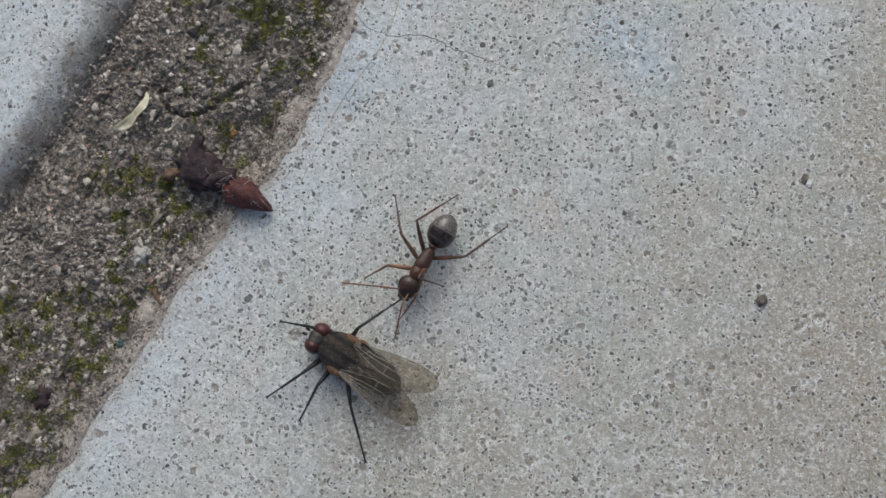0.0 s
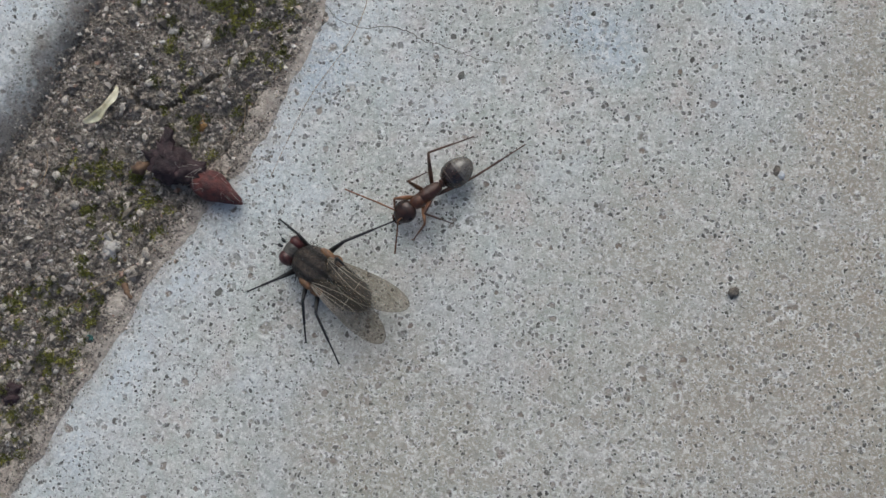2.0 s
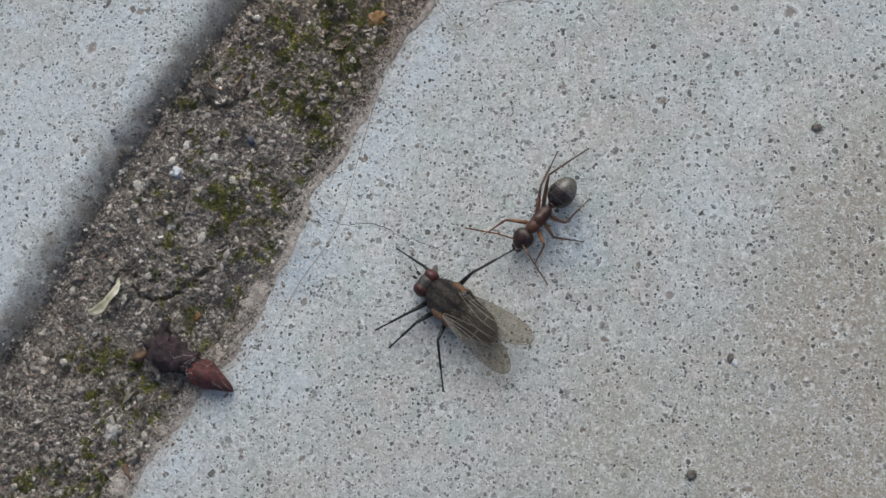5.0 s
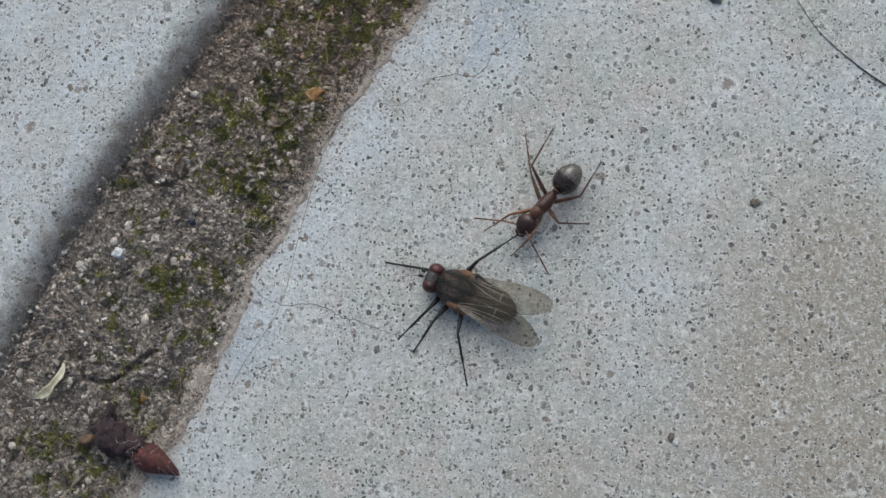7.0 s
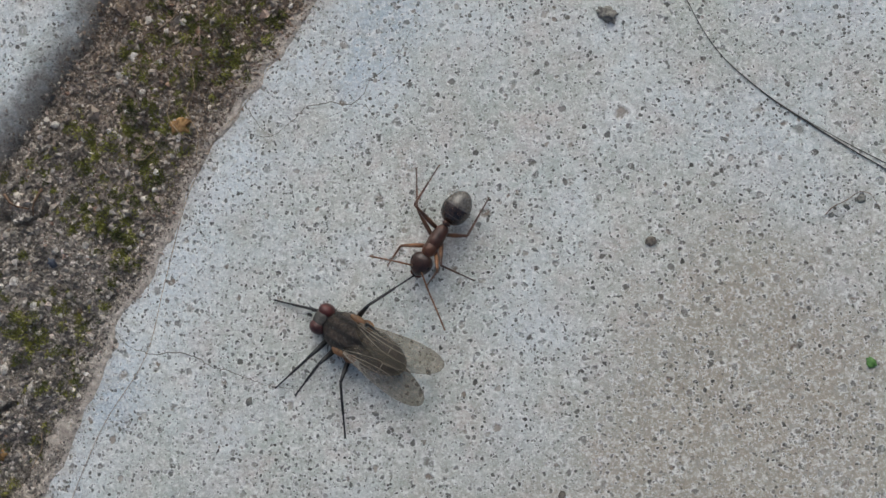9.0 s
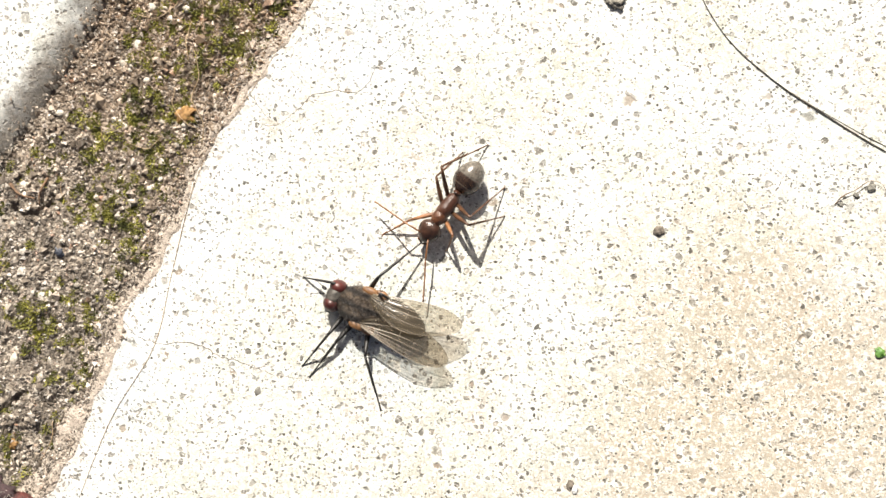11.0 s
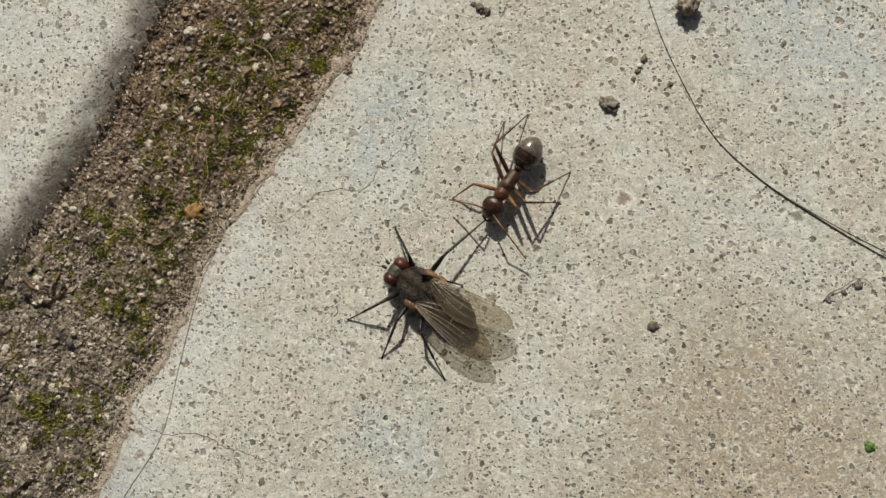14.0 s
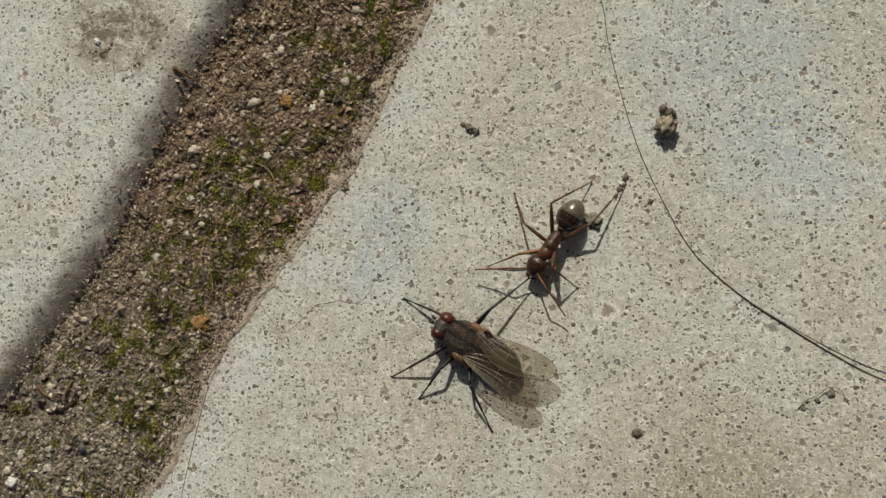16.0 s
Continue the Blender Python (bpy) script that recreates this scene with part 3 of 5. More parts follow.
# a long hairline crack along the rim, laid as a thin brown strand
tagged(ring_line(((-3.0, 39.4), (-6.1, 35.2), (-7.5, 33.9), (-9.2, 30.9), (-10.0, 28.7), (-11.0, 25.4), (-12.2, 21.4), (-14.9, 17.5), (-17.1, 13.0)), 0.019, FIBRE, "rootlet", lift=0.04, taper=0.7),
       "thin brown strand standing for a hairline crack along the slab's rim", "root")


def long_hair():
    points = ((12.5, 66.0), (14.6, 58.0), (16.2, 52.1), (16.5, 49.0), (17.6, 43.4), (19.1, 39.2), (20.5, 36.4), (22.6, 34.1), (24.9, 32.2), (27.9, 30.0), (30.4, 28.5), (36.0, 26.0))
    line = [Vector((p.x, p.y, slab_relief(np.array([p.x]), np.array([p.y]))[0] + 0.06)) for p in smooth_line([(x, y, 0) for x, y in points], 8)]
    k = len(line) - 1
    root = thing("hair", "long dark hair curving over the concrete", "hair")
    part("strand", Geo().add(*tube(line, [0.022 + 0.022 * math.exp(-((i / k - 0.72) / 0.12) ** 2) for i in range(k + 1)], 6)), HAIR, root)
    tail = [Vector((x, y, 0.08)) for x, y in ((22.6, 34.05), (24.8, 32.35), (27.9, 30.27), (30.6, 28.85), (36.0, 26.9))]
    part("strand", Geo().add(*tube(smooth_line(tail, 6), 0.024, 6)), HAIR, root)


long_hair()


def bud():
    """A withered bud: dark ragged base, red pointed scales, white down."""
    root = thing("bud", "withered red bud with dark base and white down", "plant bud")
    heel, neck, tip = Vector((-23.8, 14.4, 0.5)), Vector((-21.3, 13.1, 0.75)), Vector((-18.35, 11.5, 0.55))
    way = (tip - neck).normalized()
    turn = way.to_track_quat("X", "Z").to_matrix()
    for k, (shift, roll, size) in enumerate(((0.0, 0, 1.0), (0.25, 70, 0.96), (0.1, -75, 0.97), (-0.25, 160, 1.0))):
        spin = turn @ Matrix.Rotation(radians(roll), 3, "X")
        bend = lambda p: (p.x * (1.0 if p.x > 0 else 0.7), p.y * (1 - 0.55 * max(0, p.x)) * (1 - 0.5 * max(0, p.x) ** 3), (p.z * (1 - 0.55 * max(0, p.x))) + 0.12)
        part("scale", Geo().add(*blob(neck.lerp(tip, 0.40) + way * shift, (1.75 * size, 0.88, 0.62), spin, 16, 14, bend)), BUD_RED, root, "red-brown pointed bud scale")
    def ragged(p):
        q = Vector(p)
        return q * (1 + 0.55 * noise.noise(q * 1.6 + Vector((3, 1, 7))) + 0.35 * noise.noise(q * 4.1) + 0.2 * noise.noise(q * 9.0))

    turn = (neck - heel).normalized().to_track_quat("X", "Z").to_matrix()
    part("base", Geo().add(*blob(heel.lerp(neck, 0.62), (1.75, 0.95, 0.66), turn, 30, 30, ragged)), BUD_DARK, root, "blackened withered base")
    part("stub", Geo().add(*blob((-22.9, 15.2, 0.6), (0.75, 0.4, 0.35), Matrix.Rotation(radians(80), 3, "Z"), 10, 10, ragged)), BUD_DARK, root)
    part("stub", Geo().add(*blob((-24.5, 13.7, 0.25), (0.5, 0.36, 0.28), Matrix.Rotation(radians(20), 3, "Z"), 10, 10, ragged)), TWIG, root)
    for x, y, z, a, long, wide in ((-22.9, 14.7, 0.85, 100, 1.3, 0.5), (-23.4, 13.7, 0.9, 200, 1.2, 0.5), (-22.2, 13.9, 1.15, 130, 1.2, 0.45), (-21.7, 13.0, 1.0, -150, 1.1, 0.45), (-22.4, 13.7, 1.2, 165, 1.0, 0.5)):
        torn = lambda p: (p.x, p.y * (1 - 0.6 * max(0, p.x)) * (1 + 0.3 * math.sin(p.x * 8)), p.z + 0.8 * p.x * p.x + 0.9 * p.y * p.y)
        part("torn_scale", Geo().add(*blob((x, y, z), (long * 0.5, wide, 0.12), Matrix.Rotation(radians(a), 3, "Z") @ Matrix.Rotation(radians(14), 3, "Y"), 10, 12, torn)), BUD_DARK, root, "blackened torn bud scale")
    for k in range(26):
        p = neck.lerp(tip, rng.uniform(-0.15, 0.9)) + Vector((rng.uniform(-0.4, 0.4), rng.uniform(-0.5, 0.6), rng.uniform(0.35, 0.75)))
        a = rng.uniform(0, 6.28)
        d = Vector((math.cos(a), math.sin(a), 0)) * rng.uniform(0.4, 0.9)
        bow = Vector((-d.y, d.x, 0)) * rng.uniform(-0.3, 0.3)
        part("down_hair", Geo().add(*tube([p - d * 0.5, p + bow * 0.5 + Vector((0, 0, 0.12)), p + bow * 0.4 + d * 0.5 - Vector((0, 0, 0.1))], 0.008, 4)), WHITE_HAIR, root)


bud()


def husk():
    """A curled straw-coloured husk: a bowed, keeled strip."""
    a, b = Vector((-28.05, 16.4, 0.0)), Vector((-26.2, 18.5, 0.0))
    verts, faces = [], []
    for i in range(13):
        t = i / 12
        p = a.lerp(b, t) + Vector((0.42 * math.sin(t * 3.1) + 0.12 * math.sin(t * 9), -0.28 * math.sin(t * 3.1), 0))
        z = soil_at(p.x, p.y) * 0.3 + 0.25 + 0.3 * math.sin(math.pi * t)
        w = float(np.interp(t, [0, 0.12, 0.3, 0.5, 0.75, 1], [0.12, 0.36, 0.34, 0.2, 0.24, 0.1]))
        side = Vector((0.83, -0.55, 0))
        for c, lift in ((-1, 0.18), (-0.4, -0.02), (0.1, -0.1), (0.6, 0.0), (1, 0.15)):
            verts.append(p + side * w * c + Vector((0, 0, z + lift * w * 1.5)))
        for c, lift in ((1, 0.15), (0.6, 0.0), (0.1, -0.1), (-0.4, -0.02), (-1, 0.18)):
            verts.append(p + side * w * c + Vector((0, 0, z + lift * w * 1.5 - 0.05)))
    for i in range(12):
        for j in range(10):
            k = (j + 1) % 10
            faces.append((i * 10 + j, i * 10 + k, (i + 1) * 10 + k, (i + 1) * 10 + j))
    faces += [tuple(reversed(range(10))), tuple(120 + j for j in range(10))]
    tagged(part("husk", Geo().add(verts, faces), STRAW), "curled pale straw-yellow husk on the soil", "husk")


husk()


def single(name, label, category, x, y, size, material, flat=0.7, rough=0.4, fine=True):
    """One stone or crumb of uneven shape, resting on what is under it."""
    seed = rng.uniform(0, 50)
    shape = lambda p: Vector(p) * (1 + rough * (noise.noise(Vector(p) * 1.7 + Vector((seed, 0, 0))) + 0.5 * noise.noise(Vector(p) * 4 + Vector((seed, 9, 0))) + 0.4 * noise.noise(Vector(p) * 9 + Vector((seed, 2, 5)))))
    geo = Geo().add(*blob((x, y, soil_at(x, y) + size * flat * 0.6), (size, size * rng.uniform(0.75, 0.95), size * flat),
                          Matrix.Rotation(rng.uniform(0, 6.28), 3, "Z"), 18, 22, shape))
    return tagged(part(name, geo, material), label, category)


single("white_chip", "bright bluish-white stone chip on the soil", "stone", -22.65, 25.3, 0.42, WHITE_STONE, 0.7, 0.6)
single("pale_lump", "crumbly off-white mineral lump on the soil", "stone", -26.35, 9.1, 0.5, PEBBLE_PALE, 0.5, 0.8)
single("blue_stone", "glossy blue-black stone in the joint", "stone", -17.85, 27.1, 0.3, BLUE_STONE, 0.6, 0.5)
single("teal_fragment", "dark teal glassy fragment at the rim", "fragment", -27.4, 4.0, 0.26, TEAL, 0.5, 0.6)
# small clod whose black colour also holds the shadow around it
single("soil_clod", "blackish soil clod in the joint, mostly painted shadow", "soil clod", -32.1, 0.8, 0.6, BUD_DARK, 0.4, 0.9)
single("soil_ball", "dark brown crumbly soil ball on the concrete", "soil crumb", 14.75, 38.85, 0.5, SOIL_BALL, 0.5, 0.65)
single("black_grain", "smooth black grain on the concrete", "grain", 16.4, 26.35, 0.27, CRUMB, 0.45, 0.4)
single("black_grain", "smooth black grain on the concrete", "grain", 8.5, 6.4, 0.3, CRUMB, 0.6, 0.3)
single("rusty_fleck", "orange-brown fleck of plant matter", "plant fleck", -9.75, 34.5, 0.5, RUST, 0.5, 0.6)
single("rusty_fleck", "orange-brown fleck of plant matter", "plant fleck", -3.6, 47.9, 0.42, RUST, 0.4, 0.6)
single("rusty_fleck", "orange-brown fleck of plant matter", "plant fleck", -21.2, 16.1, 0.28, RUST, 0.4, 0.6)
single("rusty_fleck", "orange-brown fleck of plant matter", "plant fleck", -0.8, 51.0, 0.35, RUST, 0.4, 0.6)
single("green_leaf_bit", "fresh bright green leaf fragment on the concrete", "leaf bit", 27.3, 19.4, 0.28, GREEN, 0.35, 0.5)
for x, y, r in ((16.85, 41.25, 0.2), (16.45, 40.6, 0.15), (16.2, 40.2, 0.12), (18.2, 39.7, 0.14)):
    single("soil_crumb", "small dark soil crumb on the concrete", "soil crumb", x, y, r, CRUMB, 0.45, 0.7)
for x, y, r in ((7.75, 45.1, 0.26), (8.15, 44.85, 0.2), (7.4, 45.35, 0.15)):
    single("soil_crumb", "small dark soil crumb on the concrete", "soil crumb", x, y, r, CRUMB, 0.5, 0.6)
for x, y, r in ((-16.1, 52.4, 0.09), (-15.7, 52.15, 0.14), (-15.4, 52.3, 0.16), (-15.15, 52.45, 0.13), (-15.0, 52.75, 0.1), (-15.55, 52.0, 0.08), (-13.5, 51.15, 0.1), (-13.2, 51.3, 0.12), (-12.2, 52.2, 0.1), (-11.7, 52.6, 0.08), (-14.3, 50.3, 0.1)):
    single("soil_crumb", "small dark soil crumb on the concrete", "soil crumb", x, y, r, CRUMB, 0.3, 0.8)
# small pit shown by two lumps: pale chip, dark one for its shade
single("white_chip", "pale chip in a small pit of the slab", "stone", 11.2, 12.75, 0.2, WHITE_STONE, 0.4, 0.5)
single("black_grain", "flat dark lump for the shaded side of a small pit", "grain", 10.95, 13.0, 0.24, CRUMB, 0.3, 0.5)
single("white_chip", "bright white stone chip on the worn slab", "stone", -15.95, 53.0, 0.22, WHITE_STONE, 0.6, 0.5)
single("white_chip", "bright white crumb beside dark soil crumbs", "stone", 16.6, 40.9, 0.15, WHITE_STONE, 0.6, 0.5)


PALE = ((-22.09, 27.03, 0.3), (-20.14, 26.11, 0.26), (-21.37, 26.86, 0.2), (-25.48, 24.66, 0.34), (-18.98, 24.65, 0.22), (-23.08, 21.94, 0.34), (-20.14, 27.28, 0.22), (-15.74, 27.97, 0.2), (-25.02, 23.72, 0.2), (-9.99, 45.46, 0.3), (-2.02, 47.28, 0.26), (-5.03, 44.5, 0.3), (-10.26, 42.36, 0.24), (-12.61, 38.82, 0.26), (-10.49, 40.08, 0.22), (-9.42, 46.99, 0.22), (-6.88, 42.9, 0.2))
for x, y, r in PALE:
    single("pebble", "small flat pale tan pebble lying on the joint soil", "pebble", x, y, r, PEBBLE_PALE, 0.45, 0.5)


def dropping():
    root = thing("grit_pellet", "pinkish grit pellet with dark crumbs stuck to it", "pellet")
    lumpy = lambda seed: (lambda p: Vector(p) * (1 + 0.45 * noise.noise(Vector(p) * 2.2 + Vector((seed, 0, 0))) + 0.3 * noise.noise(Vector(p) * 6 + Vector((seed, 4, 0))) + 0.18 * noise.noise(Vector(p) * 13 + Vector((seed, 4, 7)))))
    part("body", Geo().add(*blob((19.4, 44.0, 0.55), (0.58, 0.56, 0.55), None, 24, 28, lumpy(3))), PINK, root, "pinkish gritty body")
    part("crumb", Geo().add(*blob((19.75, 44.8, 0.32), (0.3, 0.28, 0.28), None, 10, 12, lumpy(8))), CRUMB, root, "dark brown crumb")
    part("crumb", Geo().add(*blob((19.35, 45.1, 0.25), (0.22, 0.25, 0.22), None, 10, 12, lumpy(12))), CRUMB, root, "dark brown crumb")


dropping()


def twig(name, points, radius, material, label, category):
    line = smooth_line([(x, y, soil_at(x, y) + z) for x, y, z in points], 5)
    k = len(line) - 1
    return tagged(part(name, Geo().add(*tube(line, [radius * (1.1 - 0.7 * i / k + 0.15 * math.sin(i * 2.1)) for i in range(k + 1)], 7)), material), label, category)


twig("twig", ((-25.5, 7.1, 0.15), (-25.2, 6.5, 0.2), (-24.7, 6.0, 0.15)), 0.2, TWIG, "short brown twig stub at the slab's rim", "twig")
twig("twig", ((-20.9, 31.3, 0.2), (-20.2, 30.6, 0.25), (-19.2, 30.3, 0.2)), 0.09, TWIG, "thin reddish-brown twig in the joint", "twig")
twig("twig", ((-18.6, 31.5, 0.2), (-18.9, 30.6, 0.3), (-19.0, 29.9, 0.2)), 0.08, TWIG, "thin reddish-brown twig in the joint", "twig")
twig("twig", ((-10.9, 50.8, 0.1), (-10.3, 50.35, 0.18), (-9.6, 49.9, 0.3)), 0.12, TWIG, "short dark twig stub on the worn slab's rim", "twig")
# the curled stem with crumbs beyond the hair
for points in (((25.5, 27.2, 0.06), (25.9, 27.6, 0.15), (26.6, 27.9, 0.2), (27.3, 28.3, 0.2), (27.9, 28.1, 0.15), (28.3, 27.3, 0.06)),):
    twig("dry_stem", points, 0.027, TWIG, "thin curled dry stem on the concrete", "stem")
for x, y, r in ((27.4, 27.95, 0.22), (26.6, 27.6, 0.15), (25.8, 27.2, 0.14)):
    single("soil_crumb", "small grey soil crumb under a dry stem", "soil crumb", x, y, r, STONE, 0.5, 0.5)

FIBRES = (((-9.0, 37.9), (-8.9, 36.5), (-9.4, 35.4), (-8.7, 34.0), (-8.9, 32.6)), ((-10.3, 36.0), (-10.4, 35.0), (-9.7, 34.0), (-9.0, 33.6)),
          ((-12.9, 40.7), (-11.4, 40.2), (-10.2, 40.9), (-9.8, 41.4)), ((-9.3, 39.9), (-9.6, 38.6), (-9.4, 37.5)),
          ((-28.8, 5.8), (-27.3, 6.8), (-25.9, 7.6)), ((-19.4, 15.2), (-18.7, 16.4), (-18.6, 17.4)), ((-31.0, 12.5), (-30.4, 13.9), (-30.6, 15.0)),
          ((-13.5, 33.2), (-12.1, 32.7), (-11.2, 33.4)), ((-6.3, 44.4), (-5.0, 43.7), (-4.4, 42.4)), ((-3.2, 50.3), (-2.0, 49.2), (-2.2, 48.0)))
for points in FIBRES:
    tagged(ring_line(points, 0.035, FIBRE, "root_fibre", lift=0.28, taper=0.5, segs=5), "fine pale brown root fibre on the soil", "root", "root fibres in the joint")
for k in range(26):
    u, s, a = rng.uniform(-22, 58), rng.uniform(0.15, 0.85), rng.uniform(0, 6.28)
    x, y, v, z = (float(q[0]) for q in soil_height(np.array([u]), np.array([s])))
    d, b = Vector((math.cos(a), math.sin(a), 0)) * rng.uniform(0.5, 1.3), rng.uniform(-0.5, 0.5)
    mid = (x - d.y * b, y + d.x * b)
    tagged(ring_line(((x - d.x, y - d.y), mid, (x + d.x, y + d.y)), 0.022, FIBRE, "root_fibre", lift=0.24, taper=0.4, segs=4, steps=4), "fine pale brown root fibre on the soil", "root", "root fibres in the joint")


# ---- a cloud out of view, added to block the sun ----
SUN_BLOCKER_WHITE = simple("cloud", (0.75, 0.76, 0.78), (0.85, 0.86, 0.87), 4000.0, 1.0)


def build_sun_blocker():
    geo = Geo()
    r = random.Random(5)
    for k in range(26):
        a, d = r.uniform(0, 6.28), r.uniform(0, 11)
        size = r.uniform(3.5, 6.0) * 1000
        c = (d * math.cos(a) * 1000, d * math.sin(a) * 1000, r.uniform(-1.5, 1.5) * 1000)
        geo.add(*blob(c, (size, size * 0.9, size * 0.6), rings=10, segs=14))
    return tagged(part("cloud", geo, SUN_BLOCKER_WHITE), "unseen grey-white cloud added to block the sun", "cloud", kind="structure")


SUN_BLOCKER = build_sun_blocker()


# ---- insects ----
def fly_cuticle():
    """Black cuticle under grey dust, which leaves dark stripes along the back."""
    n = Nodes("dusted_fly_cuticle")
    vec = n.coords()
    y = n.node("SeparateXYZ", 1, i0=vec)
    stripe = n.ramp(n.math("ABSOLUTE", n.math("SINE", n.math("MULTIPLY", y, 4.6))), (0.35, 0.0), (0.75, 1.0))
    patch = n.ramp(n.noise(vec, 0.3, 5.0, 0.7), (0.38, 0.05), (0.62, 1.0))
    dust = n.math("MULTIPLY", stripe, patch)
    colour = n.mix(dust, (0.013, 0.010, 0.008), (0.115, 0.085, 0.06))
    return n.done(colour, 0.5, n.bump(n.noise(vec, 0.2, 5.0, 0.75), 1.0, 0.22))


FLY_BODY = fly_cuticle()
FLY_ABDOMEN = simple("fly_abdomen", (0.010, 0.008, 0.0065), (0.034, 0.026, 0.019), 0.6, 0.45, 0.06)
FLY_LEG = simple("black_fly_leg", (0.007, 0.006, 0.006), (0.02, 0.018, 0.016), 0.3, 0.45, 0.02)
FLY_EYE = simple("red_brown_eye", (0.04, 0.010, 0.008), (0.088, 0.021, 0.017), 0.4, 0.4, 0.01)
FLY_FACE = simple("silver_grey_face", (0.02, 0.017, 0.014), (0.105, 0.095, 0.082), 0.3, 0.6, 0.03)
FLY_TAWNY = simple("tawny_wing_base", (0.09, 0.042, 0.017), (0.25, 0.125, 0.05), 0.4, 0.5, 0.02)
# brown veins, paled so that their colour carries the glints
VEIN = simple("wing_vein", (0.17, 0.14, 0.10), (0.36, 0.31, 0.25), 0.8, 0.2)
WING_EDGE = simple("wing_margin", (0.05, 0.036, 0.022), (0.13, 0.10, 0.065), 0.8, 0.4)
ANT_LEG_DARK = simple("dark_brown_ant_leg", (0.034, 0.016, 0.009), (0.12, 0.056, 0.028), 0.6, 0.4, 0.01)
ANT_DARK = simple("dark_ant_head", (0.016, 0.008, 0.006), (0.055, 0.025, 0.015), 0.3, 0.28, 0.03)
ANT_LEG = simple("brown_ant_leg", (0.09, 0.038, 0.016), (0.27, 0.125, 0.055), 0.6, 0.4, 0.01)
ANT_EYE = simple("black_ant_eye", (0.006, 0.005, 0.005), (0.012, 0.01, 0.01), 0.2, 0.25)


def ant_cuticle():
    """Orange-red behind the head, dark brown further back."""
    n = Nodes("red_brown_ant_cuticle")
    vec = n.coords()
    x = n.node("SeparateXYZ", 0, i0=vec)
    patch = n.math("MULTIPLY", n.math("SUBTRACT", n.noise(vec, 0.35, 4.0), 0.5), 0.9)
    front = n.math("DIVIDE", n.math("ADD", n.math("SUBTRACT", x, 0.05), patch), 0.5, True)
    colour = n.mix(front, (0.048, 0.018, 0.010), n.mix(n.ramp(n.noise(vec, 0.4, 3.0), (0.35, 0.0), (0.65, 1.0)), (0.062, 0.024, 0.012), (0.125, 0.048, 0.021)))
    return n.done(colour, 0.36, n.bump(n.noise(vec, 0.14, 4.0, 0.7), 0.8, 0.05))


ANT_RED = ant_cuticle()


def gaster_material():
    n = Nodes("glossy_gaster")
    vec = n.coords()
    x = n.node("SeparateXYZ", 0, i0=vec)
    band = n.ramp(n.math("FRACT", n.math("MULTIPLY", x, 1.3)), (0.0, 1.0), (0.12, 0.0))
    # pale rear end paints the sky's reflection into the colour
    rear = n.ramp(n.math("DIVIDE", n.math("SUBTRACT", -1.75, x), 1.0, True), (0.28, 0.0), (0.36, 1.0))
    tone_noise = n.ramp(n.noise(vec, 0.15, 3.0), (0.3, 0.0), (0.7, 1.0))
    colour = n.mix(tone_noise, (0.014, 0.008, 0.006), (0.042, 0.025, 0.017))
    colour = n.mix(n.math("MULTIPLY", rear, 0.52), colour, n.mix(tone_noise, (0.09, 0.08, 0.066), (0.28, 0.26, 0.22)))
    colour = n.mix(n.math("MULTIPLY", band, 0.35), colour, (0.20, 0.17, 0.125))
    return n.done(colour, 0.26, n.bump(n.noise(vec, 0.05, 2.0), 0.3, 0.01), Coat_Weight=0.3, Coat_Roughness=0.2)


ANT_GASTER = gaster_material()


def wing_material():
    n = Nodes("clear_fly_wing")
    vec = n.coords()
    tint = n.mix(n.ramp(n.noise(vec, 1.2, 3.0), (0.35, 0.0), (0.65, 1.0)), (0.66, 0.61, 0.52), (0.83, 0.79, 0.72))
    clear = n.node("BsdfTransparent", i0=tint)
    film = n.shader
    n.put(film.inputs["Base Color"], (0.20, 0.17, 0.125))
    n.put(film.inputs["Roughness"], 0.2)
    n.put(film.inputs["IOR"], 1.6)
    n.put(film.inputs["Normal"], n.bump(n.noise(vec, 0.3, 3.0), 0.5, 0.05))
    both = n.node("MixShader", i0=0.22, i1=clear, i2=film.outputs[0])
    n.put(n.out.inputs[0], both)
    return n.material


WING = wing_material()


def hairs(places, length, radius, geo=None):
    """Bristles: thin cones from places along their directions."""
    geo = geo or Geo()
    for p, d in places:
        p, d = Vector(p), Vector(d).normalized() * length * rng.uniform(0.7, 1.3)
        geo.add(*tube([p, p + d * 0.5, p + d + Vector((0, 0, -0.03))], [radius, radius * 0.7, radius * 0.15], 4))
    return geo


def on_blob(centre, radii, count, upper=0.0):
    out = []
    while len(out) < count:
        d = Vector(rng.normal(size=3)).normalized()
        if d.z < upper:
            continue
        out.append((Vector((centre[i] + d[i] * radii[i] * 0.98 for i in range(3))), Vector((d.x - 0.9, d.y, d.z))))
    return out


